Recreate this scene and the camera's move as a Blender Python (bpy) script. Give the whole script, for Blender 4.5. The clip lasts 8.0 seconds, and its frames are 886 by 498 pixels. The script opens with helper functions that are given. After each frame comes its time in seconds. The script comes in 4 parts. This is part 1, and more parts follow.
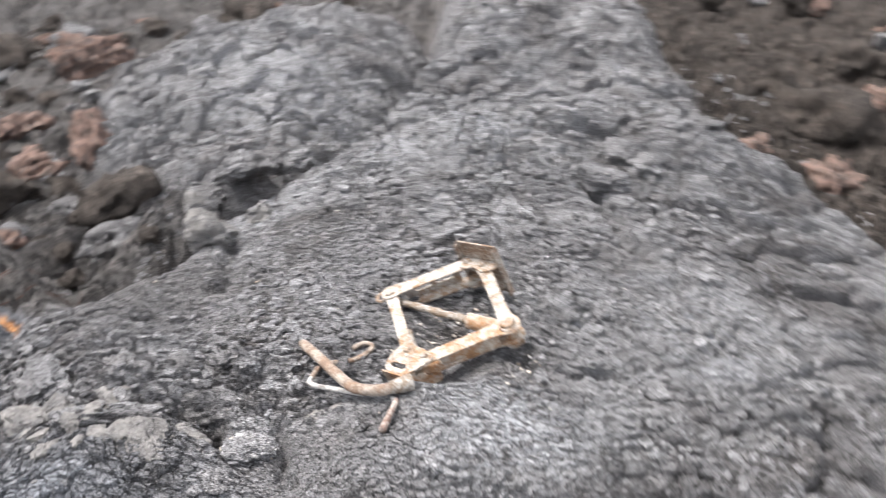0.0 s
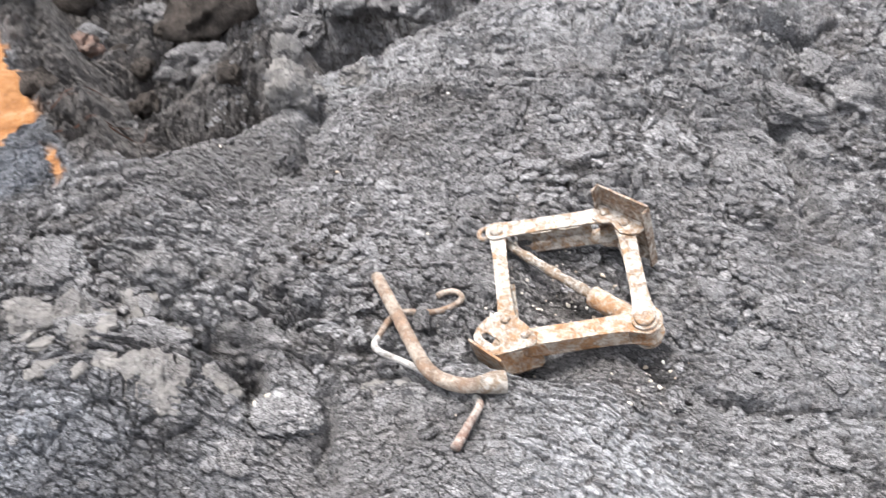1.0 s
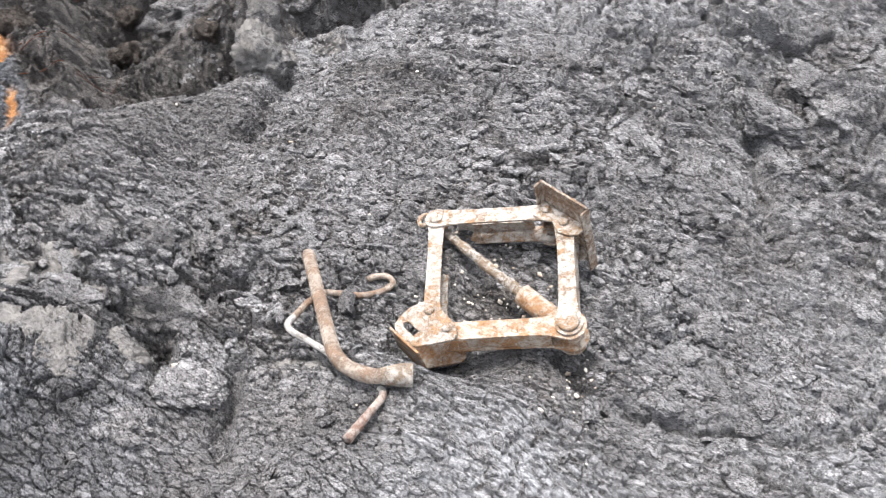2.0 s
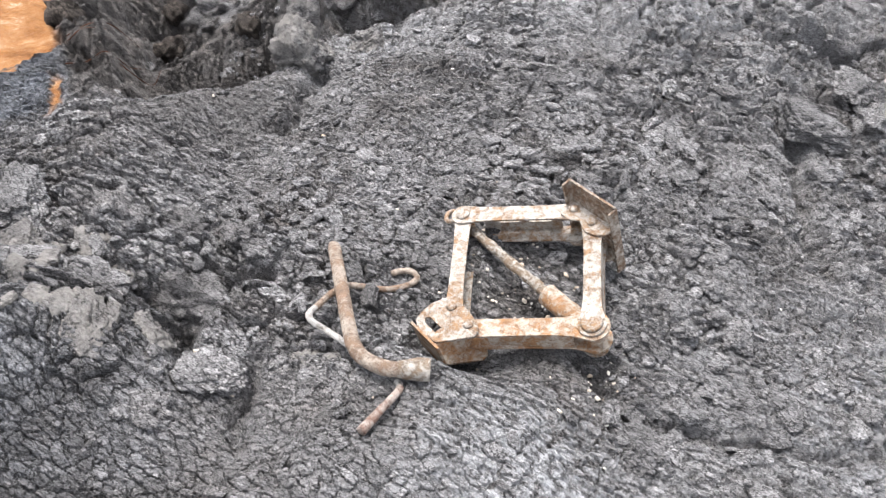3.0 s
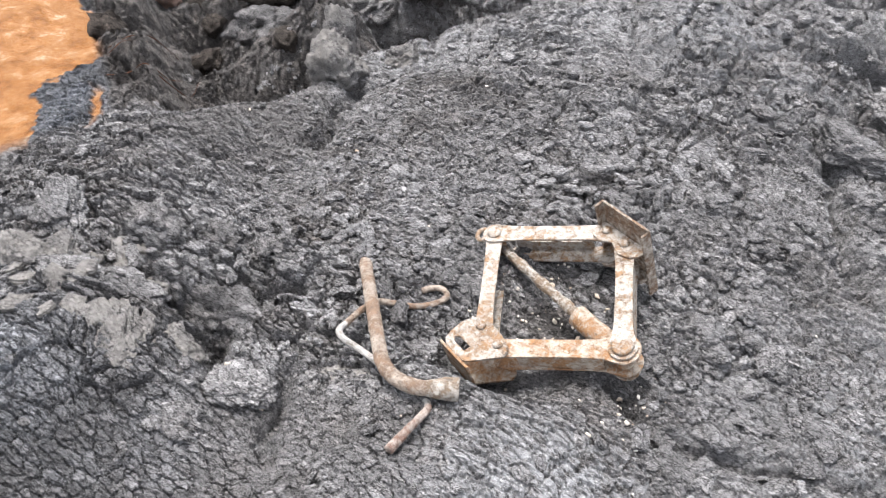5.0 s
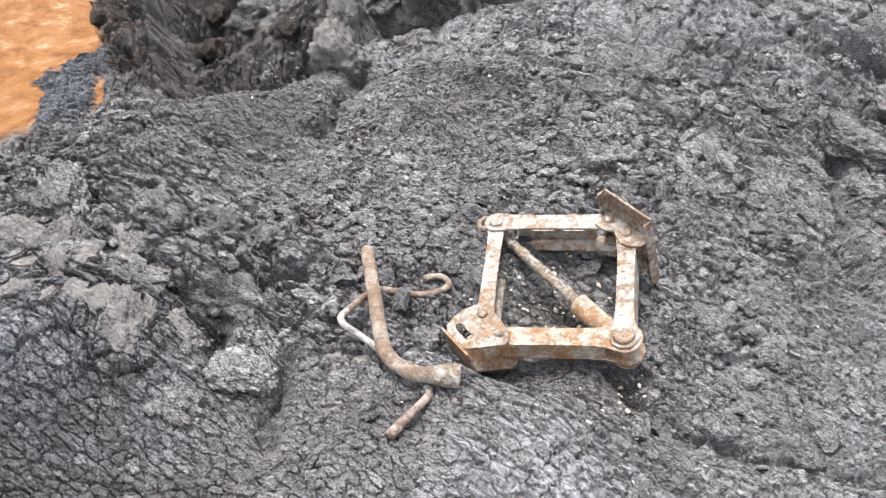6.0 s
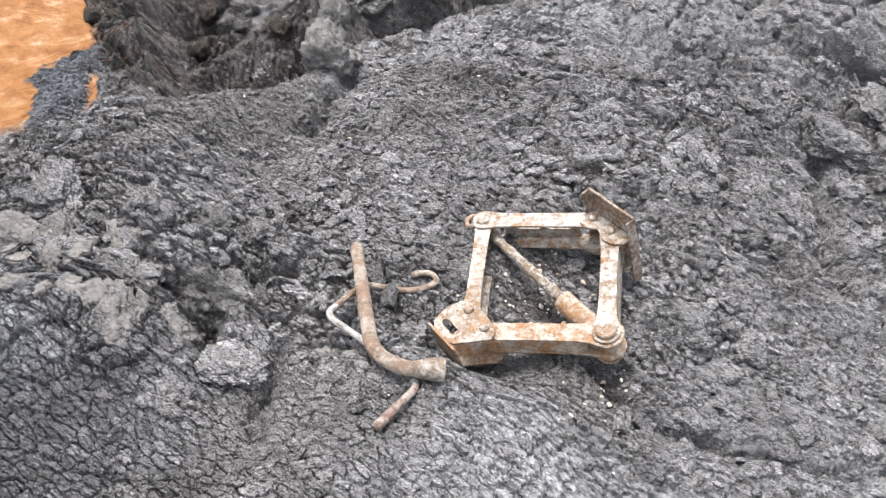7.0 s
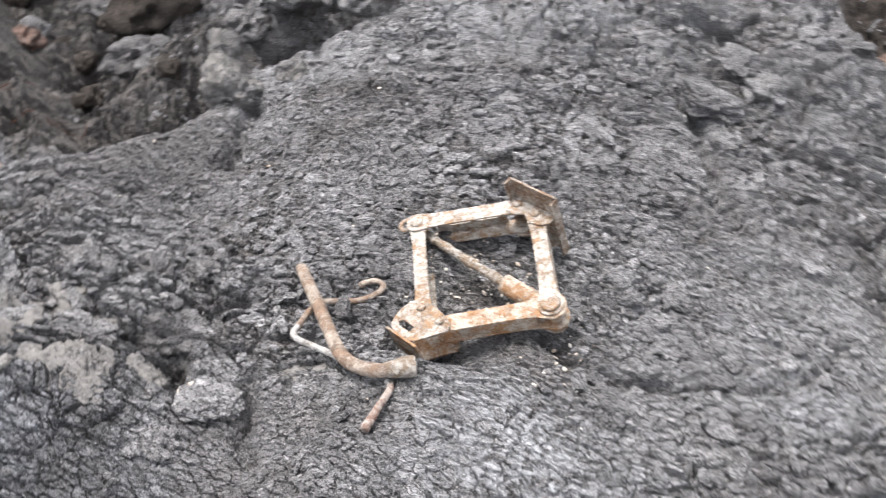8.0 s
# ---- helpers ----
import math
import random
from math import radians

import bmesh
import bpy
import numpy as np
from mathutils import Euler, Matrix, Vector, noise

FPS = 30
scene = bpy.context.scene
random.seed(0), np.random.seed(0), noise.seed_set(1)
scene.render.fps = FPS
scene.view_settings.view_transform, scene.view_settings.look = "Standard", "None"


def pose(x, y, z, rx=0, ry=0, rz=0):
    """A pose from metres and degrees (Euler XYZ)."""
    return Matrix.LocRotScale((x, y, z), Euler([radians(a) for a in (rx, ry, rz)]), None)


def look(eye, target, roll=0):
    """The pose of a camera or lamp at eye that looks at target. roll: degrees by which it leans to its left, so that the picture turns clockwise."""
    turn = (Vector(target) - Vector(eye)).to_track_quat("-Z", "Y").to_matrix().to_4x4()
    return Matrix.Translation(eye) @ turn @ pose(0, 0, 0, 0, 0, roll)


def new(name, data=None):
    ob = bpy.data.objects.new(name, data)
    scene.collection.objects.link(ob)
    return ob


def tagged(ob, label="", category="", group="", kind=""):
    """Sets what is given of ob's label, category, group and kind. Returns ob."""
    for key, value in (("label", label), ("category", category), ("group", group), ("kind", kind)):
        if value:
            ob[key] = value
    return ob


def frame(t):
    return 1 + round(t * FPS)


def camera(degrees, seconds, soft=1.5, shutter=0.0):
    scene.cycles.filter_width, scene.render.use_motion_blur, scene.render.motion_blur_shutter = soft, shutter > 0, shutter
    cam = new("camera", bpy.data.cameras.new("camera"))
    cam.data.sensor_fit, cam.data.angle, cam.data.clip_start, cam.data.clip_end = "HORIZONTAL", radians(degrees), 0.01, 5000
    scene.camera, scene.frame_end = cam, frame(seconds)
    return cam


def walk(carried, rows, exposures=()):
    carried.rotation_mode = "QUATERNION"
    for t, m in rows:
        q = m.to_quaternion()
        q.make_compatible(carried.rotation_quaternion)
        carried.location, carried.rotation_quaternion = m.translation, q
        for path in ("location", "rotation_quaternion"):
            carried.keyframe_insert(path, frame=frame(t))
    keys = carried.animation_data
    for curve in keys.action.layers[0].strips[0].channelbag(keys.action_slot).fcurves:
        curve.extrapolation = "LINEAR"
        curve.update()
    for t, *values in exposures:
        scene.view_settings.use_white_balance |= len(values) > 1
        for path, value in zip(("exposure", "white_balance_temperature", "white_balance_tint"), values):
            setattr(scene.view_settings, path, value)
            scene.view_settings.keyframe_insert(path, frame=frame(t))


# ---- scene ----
cam = camera(58.7, 8.0, soft=0.55, shutter=0.4)
PATH = [
    (0, (0.133, 0.073, 0.828), (0.012, 1.716, -0.306), 1.5),
    (0.2, (0.177, 0.175, 0.818), (-0.152, 1.757, -0.361), 2.8),
    (0.5, (0.146, 0.325, 0.78), (-0.222, 1.796, -0.524), 3.2),
    (1, (0.046, 0.41, 0.738), (-0.231, 1.747, -0.723), 7.2),
    (1.5, (0.077, 0.458, 0.725), (-0.103, 1.783, -0.763), 10.6),
    (1.7, (0.101, 0.471, 0.733), (-0.113, 1.784, -0.76), 11.5),
    (2.8, (0.155, 0.469, 0.722), (-0.213, 1.734, -0.782), 10.9),
    (3, (0.15, 0.476, 0.721), (-0.226, 1.737, -0.785), 10.9),
    (3.5, (0.153, 0.486, 0.726), (-0.245, 1.738, -0.782), 10.6),
    (4, (0.15, 0.489, 0.732), (-0.269, 1.74, -0.771), 10.1),
    (4.5, (0.144, 0.484, 0.731), (-0.305, 1.734, -0.763), 9.4),
    (6, (0.147, 0.475, 0.722), (-0.303, 1.711, -0.784), 9.9),
    (6.5, (0.153, 0.468, 0.729), (-0.29, 1.702, -0.781), 10.2),
    (7, (0.159, 0.465, 0.737), (-0.275, 1.706, -0.77), 10.7),
    (7.5, (0.139, 0.456, 0.734), (-0.258, 1.72, -0.764), 10.8),
    (8, (0.116, 0.401, 0.781), (-0.079, 1.738, -0.693), 9.1),
]
walk(cam, [(t, look(eye, target, roll)) for t, eye, target, roll in PATH], [(0.0, 1.84), (0.5, 1.90), (1.5, 1.88), (3.0, 1.66), (8.0, 1.66)])

# ---- light: an overcast sky ----
world = bpy.data.worlds.new("overcast_sky")
scene.world = world
world.use_nodes = True
wn, wl = world.node_tree.nodes, world.node_tree.links
sky = wn.new("ShaderNodeTexSky")
sky.sky_type, sky.sun_disc = "NISHITA", False
sky.sun_elevation, sky.sun_rotation = radians(67), radians(-65)
sky.dust_density = 3.0
grey = wn.new("ShaderNodeHueSaturation")
grey.inputs["Saturation"].default_value = 0.3
wl.new(sky.outputs[0], grey.inputs["Color"])
wl.new(grey.outputs[0], wn["Background"].inputs["Color"])
wn["Background"].inputs["Strength"].default_value = 0.15
sun_data = bpy.data.lights.new("sun", "SUN")
sun_data.energy, sun_data.angle, sun_data.color = 1.5, radians(22), (1.0, 0.985, 0.965)
sun = new("sun", sun_data)
sun.matrix_world = look((-1.7, 2.0, 4.4), (0, 1.2, 0))


# ---- materials ----
class Nodes:
    """A material with short ways to add its nodes."""

    def __init__(self, name):
        self.mat = bpy.data.materials.new(name)
        self.mat.use_nodes = True
        self.n, self.l = self.mat.node_tree.nodes, self.mat.node_tree.links
        self.bsdf = self.n["Principled BSDF"]
        self.co = self.n.new("ShaderNodeNewGeometry").outputs["Position"]

    def put(self, node, key, value):
        if hasattr(value, "is_linked"):
            self.l.new(value, node.inputs[key])
        else:
            node.inputs[key].default_value = value

    def noise(self, scale, detail=6.0, rough=0.6, warp=0.0, stretch=None):
        t = self.n.new("ShaderNodeTexNoise")
        co = self.co
        if stretch:
            m = self.n.new("ShaderNodeMapping")
            m.inputs["Scale"].default_value = stretch
            m.inputs["Rotation"].default_value = (0.2, 0.0, -0.2)
            self.l.new(co, m.inputs[0])
            co = m.outputs[0]
        self.l.new(co, t.inputs["Vector"])
        for k, v in (("Scale", scale), ("Detail", detail), ("Roughness", rough), ("Distortion", warp)):
            t.inputs[k].default_value = v
        return t.outputs["Fac"]

    def creased(self, scale, detail=7.0, rough=0.65, warp=0.6, stretch=None):
        """Noise with sharp folds in it, from 0 (the folds) to about 1."""
        return self.math("MULTIPLY", self.math("ABSOLUTE", self.math("SUBTRACT", self.noise(scale, detail, rough, warp, stretch), 0.5)), 4.0)

    def cells(self, scale, feature="F1"):
        t = self.n.new("ShaderNodeTexVoronoi")
        t.feature = feature
        t.inputs["Scale"].default_value = scale
        self.l.new(self.co, t.inputs["Vector"])
        return t.outputs["Distance"]

    def shards(self, scale, stretch, turn, warp=0.9):
        """Torn flakes: a random number for each, and the way to its edge."""
        m = self.n.new("ShaderNodeMapping")
        m.inputs["Scale"].default_value = [scale * c for c in stretch]
        m.inputs["Rotation"].default_value = (0.15, 0.0, turn)
        self.l.new(self.co, m.inputs[0])
        t = self.n.new("ShaderNodeTexNoise")
        t.inputs["Scale"].default_value, t.inputs["Detail"].default_value, t.inputs["Roughness"].default_value = 0.9, 5.0, 0.65
        self.l.new(m.outputs[0], t.inputs["Vector"])
        shift = self.n.new("ShaderNodeVectorMath")
        shift.operation = "MULTIPLY_ADD"
        self.l.new(t.outputs["Color"], shift.inputs[0])
        shift.inputs[1].default_value = (warp * 2, warp * 2, warp * 2)
        self.l.new(m.outputs[0], shift.inputs[2])
        out = []
        for feature, key in (("F1", "Color"), ("DISTANCE_TO_EDGE", "Distance")):
            v = self.n.new("ShaderNodeTexVoronoi")
            v.feature = feature
            v.inputs["Scale"].default_value = 1.0
            self.l.new(shift.outputs[0], v.inputs["Vector"])
            out.append(v.outputs[key])
        sep = self.n.new("ShaderNodeSeparateColor")
        self.l.new(out[0], sep.inputs[0])
        return sep.outputs[0], out[1]

    def ramp(self, fac, *stops):
        r = self.n.new("ShaderNodeValToRGB")
        self.l.new(fac, r.inputs[0])
        e = r.color_ramp.elements
        while len(e) < len(stops):
            e.new(0.5)
        for k, (at, c) in enumerate(stops):
            e[k].position = at
            e[k].color = (*c, 1) if isinstance(c, tuple) else (c, c, c, 1)
        return r.outputs[0]

    def mix(self, fac, a, b, how="MIX"):
        m = self.n.new("ShaderNodeMix")
        m.data_type, m.blend_type = "RGBA", how
        self.put(m, 0, fac)
        for key, v in ((6, a), (7, b)):
            self.put(m, key, (*v, 1) if isinstance(v, tuple) else v)
        return m.outputs[2]

    def math(self, op, a, b=0.0, clamp=False):
        m = self.n.new("ShaderNodeMath")
        m.operation, m.use_clamp = op, clamp
        self.put(m, 0, a)
        self.put(m, 1, b)
        return m.outputs[0]

    def attribute(self, name):
        a = self.n.new("ShaderNodeAttribute")
        a.attribute_name = name
        s = self.n.new("ShaderNodeSeparateColor")
        self.l.new(a.outputs["Color"], s.inputs[0])
        return s.outputs

    def random(self):
        return self.n.new("ShaderNodeObjectInfo").outputs["Random"]

    def island(self):
        return self.n.new("ShaderNodeNewGeometry").outputs["Random Per Island"]

    def bump(self, height, depth, strength=1.0, under=None):
        b = self.n.new("ShaderNodeBump")
        b.inputs["Distance"].default_value, b.inputs["Strength"].default_value = depth, strength
        self.l.new(height, b.inputs["Height"])
        if under is not None:
            self.l.new(under, b.inputs["Normal"])
        return b.outputs[0]

    def done(self, colour, rough, normal=None, metal=0.0, specular=0.12):
        self.put(self.bsdf, "Base Color", (*colour, 1) if isinstance(colour, tuple) else colour)
        self.put(self.bsdf, "Roughness", rough)
        self.put(self.bsdf, "Metallic", metal)
        self.put(self.bsdf, "Specular IOR Level", specular)
        if normal is not None:
            self.l.new(normal, self.bsdf.inputs["Normal"])
        return self.mat


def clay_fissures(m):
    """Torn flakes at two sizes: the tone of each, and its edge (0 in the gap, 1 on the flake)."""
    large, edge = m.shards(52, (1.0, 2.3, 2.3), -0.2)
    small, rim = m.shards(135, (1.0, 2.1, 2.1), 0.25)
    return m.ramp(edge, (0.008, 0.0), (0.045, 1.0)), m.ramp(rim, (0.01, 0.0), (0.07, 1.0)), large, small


def clay_relief(m, fissures):
    """Fine layered grain, crumbs and pores of dried clay."""
    b = m.bump(m.creased(45, 8, 0.7, 0.9, (1.0, 3.0, 3.4)), 0.003, 1.0)
    b = m.bump(fissures[2], 0.0022, 1.0, b)
    b = m.bump(fissures[3], 0.0014, 1.0, b)
    b = m.bump(fissures[0], 0.002, 1.0, b)
    b = m.bump(fissures[1], 0.001, 1.0, b)
    b = m.bump(m.noise(300, 6, 0.75), 0.0009, 1.0, b)
    pores = m.ramp(m.cells(230), (0.0, 0.0), (0.22, 1.0))
    return m.bump(pores, 0.0014, 0.6, b)


def clay_colour(m, brown, fissures, shift=None):
    tone = m.ramp(m.noise(7, 10, 0.70, 0.5), (0.36, (0.245, 0.236, 0.239)), (0.5, (0.315, 0.305, 0.309)), (0.64, (0.385, 0.375, 0.382)))
    fine = m.ramp(m.noise(210, 8, 0.8, 0.5, (1.0, 1.8, 2.0)), (0.40, 0.58), (0.5, 1.0), (0.60, 1.24))
    earth = m.ramp(m.noise(16, 8, 0.7), (0.3, (0.048, 0.041, 0.037)), (0.55, (0.105, 0.088, 0.077)), (0.8, (0.22, 0.175, 0.148)))
    tone = m.mix(0.8, tone, m.ramp(m.noise(2.3, 5, 0.6, 0.4), (0.36, 0.82), (0.64, 1.18)), "MULTIPLY")
    tone = m.mix(brown, tone, earth)
    tone = m.mix(0.75, tone, fine, "MULTIPLY")
    tone = m.mix(0.5, tone, m.ramp(m.noise(430, 5, 0.8, 0.4, (1.0, 2.0, 2.0)), (0.38, 0.62), (0.5, 1.0), (0.62, 1.25)), "MULTIPLY")
    tone = m.mix(0.8, tone, m.ramp(fissures[2], (0.0, 0.78), (1.0, 1.22)), "MULTIPLY")
    tone = m.mix(0.8, tone, m.ramp(fissures[3], (0.0, 0.84), (1.0, 1.16)), "MULTIPLY")
    # the shade inside the gaps round the flakes, painted into the clay's colour
    gap_shade = m.math("MULTIPLY", m.math("ADD", m.math("MULTIPLY", fissures[0], 0.74), 0.26), m.math("ADD", m.math("MULTIPLY", fissures[1], 0.62), 0.38))
    tone = m.mix(1.0, tone, gap_shade, "MULTIPLY")
    if shift is not None:
        tone = m.mix(0.6, tone, m.ramp(shift, (0.0, 0.75), (1.0, 1.35)), "MULTIPLY")
    return tone


def ground_material():
    m = Nodes("layered_clay")
    zone = m.attribute("zone")
    patches = m.ramp(m.noise(5.5, 7, 0.65), (0.43, 0.0), (0.62, 0.55))
    fissures = clay_fissures(m)
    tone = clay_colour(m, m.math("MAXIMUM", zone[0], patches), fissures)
    tone = m.mix(0.75, tone, m.ramp(m.attribute("tone")[0], (0.0, 0.7), (1.0, 1.3)), "MULTIPLY")
    salt = m.ramp(m.noise(60, 9, 0.75, 0.6), (0.42, 0.0), (0.58, 1.0))
    tone = m.mix(m.math("MULTIPLY", salt, zone[2]), tone, (0.56, 0.56, 0.58))
    ochre = m.ramp(m.noise(17, 10, 0.78, 0.4), (0.34, (0.18, 0.07, 0.022)), (0.48, (0.31, 0.135, 0.045)), (0.57, (0.38, 0.19, 0.08)), (0.64, (0.47, 0.36, 0.25)))
    tone = m.mix(zone[1], tone, ochre)
    wet = m.attribute("tone")[1]
    tone = m.mix(m.math("MULTIPLY", wet, 0.8), tone, m.mix(1.0, tone, (0.52, 0.58, 0.66), "MULTIPLY"))
    rough = m.mix(m.math("MAXIMUM", zone[1], m.math("MULTIPLY", wet, 0.75)), (0.86, 0.86, 0.86), (0.3, 0.3, 0.3))
    return m.done(tone, rough, clay_relief(m, [m.math("MAXIMUM", f, zone[1]) for f in fissures]))


def clod_material(name, brown, pale=0.0, flake=False, tint=(0.36, 0.335, 0.315)):
    m = Nodes(name)
    fissures = clay_fissures(m)
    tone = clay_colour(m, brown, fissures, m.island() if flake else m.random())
    if pale:
        dust = m.ramp(m.noise(25, 8, 0.7), (0.35, 0.0), (0.6, 1.0))
        tone = m.mix(m.math("MULTIPLY", dust, pale), tone, tint)
    return m.done(tone, 0.88, clay_relief(m, fissures))


def rust_material(name, pale, rust, dark, reach=(0.42, 0.6)):
    """Steel under rust and a crust of dried mud."""
    m = Nodes(name)
    skin = m.ramp(m.noise(55, 10, 0.75, 0.5), (0.3, dark), (0.5, rust), (0.72, tuple(1.3 * c for c in rust)))
    where = m.math("ADD", m.math("MULTIPLY", m.noise(28, 4, 0.6, 0.3), 0.42), m.math("MULTIPLY", m.noise(130, 10, 0.82, 0.5), 0.58))
    crust = m.ramp(where, (reach[0], 0.0), (reach[1], 1.0))
    mud = m.ramp(m.noise(130, 8, 0.78), (0.3, tuple(0.55 * c for c in pale)), (0.48, pale), (0.7, tuple(1.35 * c for c in pale)))
    tone = m.mix(crust, skin, mud)
    grit = m.ramp(m.noise(200, 6, 0.85, 0.4), (0.55, 0.0), (0.63, 0.8))
    tone = m.mix(grit, tone, dark)
    b = m.bump(m.noise(120, 10, 0.75), 0.0022, 1.0)
    b = m.bump(m.noise(480, 5, 0.75), 0.0008, 1.0, b)
    b = m.bump(crust, 0.0009, 0.8, b)
    return m.done(tone, 0.8, b, 0.0, 0.3)


GROUND = ground_material()
CLOD_GREY = clod_material("grey_clay_clod", 0.12)
CLOD_DUN = clod_material("dun_clay_clod", 0.3)
CLOD_PALE = clod_material("pale_clay_clod", 0.35, 0.8)
CLOD_PINK = clod_material("reddish_earth_clod", 0.9, 0.85, tint=(0.36, 0.235, 0.19))
CLOD_BROWN = clod_material("brown_earth_clod", 1.0)
FLAKES = clod_material("clay_flakes", 0.1, 0.0, True)
FLAKE = clod_material("clay_flake", 0.1)
RUST_ARM = rust_material("crusted_rusty_steel", (0.43, 0.385, 0.34), (0.32, 0.195, 0.11), (0.12, 0.085, 0.065), (0.435, 0.515))
RUST_BRACKET = rust_material("orange_rusty_steel", (0.44, 0.375, 0.31), (0.36, 0.19, 0.09), (0.16, 0.085, 0.045), (0.445, 0.54))
RUST_PLATE = rust_material("dark_rusty_steel", (0.44, 0.385, 0.33), (0.22, 0.135, 0.085), (0.06, 0.045, 0.036), (0.45, 0.55))
RUST_PIPE = rust_material("brown_rusty_steel", (0.36, 0.30, 0.25), (0.235, 0.155, 0.108), (0.14, 0.10, 0.08), (0.465, 0.54))
RUST_ROD = rust_material("grey_rusty_steel", (0.40, 0.38, 0.36), (0.22, 0.165, 0.125), (0.15, 0.12, 0.10), (0.38, 0.49))
RUST_RED = rust_material("red_rusty_steel", (0.36, 0.30, 0.265), (0.24, 0.135, 0.10), (0.16, 0.10, 0.075), (0.45, 0.54))
RUST_SCREW = rust_material("dun_rusty_steel", (0.40, 0.36, 0.32), (0.25, 0.18, 0.125), (0.13, 0.10, 0.08), (0.47, 0.53))
CHALK = Nodes("white_chalk")
CHALK = CHALK.done(CHALK.ramp(CHALK.random(), (0.0, (0.62, 0.58, 0.52)), (1.0, (0.38, 0.30, 0.23))), 0.8, CHALK.bump(CHALK.noise(300), 0.001))
ROOT = Nodes("root_bark")
ROOT = ROOT.done(ROOT.ramp(ROOT.noise(60), (0.3, (0.04, 0.02, 0.015)), (0.7, (0.13, 0.055, 0.03))), 0.8)


# ---- the lie of the ground ----
def chance(ix, iy, seed):
    """A repeatable random number from 0 to 1 for whole-number places."""
    h = (ix.astype(np.int64) * 374761393 + iy.astype(np.int64) * 668265263 + seed * 974634777) & 0xFFFFFFFF
    h = ((h ^ (h >> 13)) * 1274126177) & 0xFFFFFFFF
    h = ((h ^ (h >> 16)) * 2246822519) & 0xFFFFFFFF
    return ((h ^ (h >> 15)) & 0xFFFFFF) / float(0x1000000)


def grain(x, y, seed):
    ix, iy = np.floor(x), np.floor(y)
    fx, fy = x - ix, y - iy
    fx, fy = fx * fx * (3 - 2 * fx), fy * fy * (3 - 2 * fy)
    a, b = chance(ix, iy, seed), chance(ix + 1, iy, seed)
    c, d = chance(ix, iy + 1, seed), chance(ix + 1, iy + 1, seed)
    return (a + (b - a) * fx) * (1 - fy) + (c + (d - c) * fx) * fy


def fbm(x, y, seed, octaves=4):
    total, amp, norm = 0.0, 1.0, 0.0
    for k in range(octaves):
        total, norm = total + amp * grain(x * 2.03 ** k + 7.1 * k, y * 2.03 ** k - 3.7 * k, seed + k), norm + amp
        amp *= 0.52
    return total / norm - 0.5


def creased(x, y, size, seed, turn=15.0, long=2.2, octaves=3):
    """Folded, torn relief: rounded swells with sharp creases between, drawn out one way."""
    c, s = math.cos(radians(turn)), math.sin(radians(turn))
    u, v = (x * c + y * s) / (size * long), (y * c - x * s) / size
    u, v = u + 0.9 * fbm(u * 0.6, v * 0.6, seed + 40, 3), v + 1.1 * fbm(u * 0.6 + 13, v * 0.6, seed + 44, 3)
    total, amp = 0.0, 1.0
    for k in range(octaves):
        g = grain(u * 2.1 ** k + 5.3 * k, v * 2.1 ** k - 2.9 * k, seed + k)
        total, amp = total + amp * (np.abs(2 * g - 1) - 0.35), amp * 0.5
    return total


def cells(x, y, seed):
    """Nearest and second distance to scattered centres, the way from the nearest, and its two random numbers."""
    ix, iy = np.floor(x), np.floor(y)
    d1, d2 = np.full(x.shape, 9.0), np.full(x.shape, 9.0)
    vx, vy, cx, cy = (np.zeros(x.shape) for _ in range(4))
    for i in (-1, 0, 1):
        for j in (-1, 0, 1):
            px, py = ix + i, iy + j
            dx = x - px - 0.08 - 0.84 * chance(px, py, seed)
            dy = y - py - 0.08 - 0.84 * chance(px, py, seed + 1)
            d = np.hypot(dx, dy)
            near = d < d1
            d2 = np.where(near, d1, np.minimum(d2, d))
            d1, vx, vy = np.where(near, d, d1), np.where(near, dx, vx), np.where(near, dy, vy)
            cx, cy = np.where(near, px, cx), np.where(near, py, cy)
    return d1, d2, vx, vy, chance(cx, cy, seed + 2), chance(cx, cy, seed + 3)


def scales(x, y, size, seed, turn=-10.0, long=2.2, tone=False):
    """Torn layers of clay that overlap like shingles: each one rises to a broken edge and has a gap round it."""
    c, s = math.cos(radians(turn)), math.sin(radians(turn))
    u, v = (x * c + y * s) / (size * long), (y * c - x * s) / size
    u, v = u + 0.75 * fbm(u * 0.8, v * 0.8, seed + 20, 4), v + 0.85 * fbm(u * 0.8 + 31, v * 0.8, seed + 24, 4)
    d1, d2, vx, vy, r, q = cells(u, v, seed)
    if tone:
        return r * 0.6 + q * 0.4
    return -(1.5 * q - 0.25) * vy + 1.4 * (r - 0.5) * vx + 0.7 * (r - 0.5) - 1.0 * (1 - smooth(0.0, 0.10, d2 - d1))


def lumps(x, y, size, seed):
    u, v = x / size, y / size
    u, v = u + 0.4 * fbm(u * 1.3, v * 1.3, seed + 20, 3), v + 0.4 * fbm(u * 1.3 + 17, v * 1.3, seed + 24, 3)
    d1, d2, vx, vy, r, q = cells(u, v, seed)
    return np.sqrt(np.clip(1.0 - d1 * d1, 0, 1)) - 0.75 + 0.5 * (r - 0.5) - 0.45 * (1 - smooth(0.0, 0.2, d2 - d1))


def smooth(a, b, t):
    t = np.clip((t - a) / (b - a), 0.0, 1.0)
    return t * t * (3 - 2 * t)


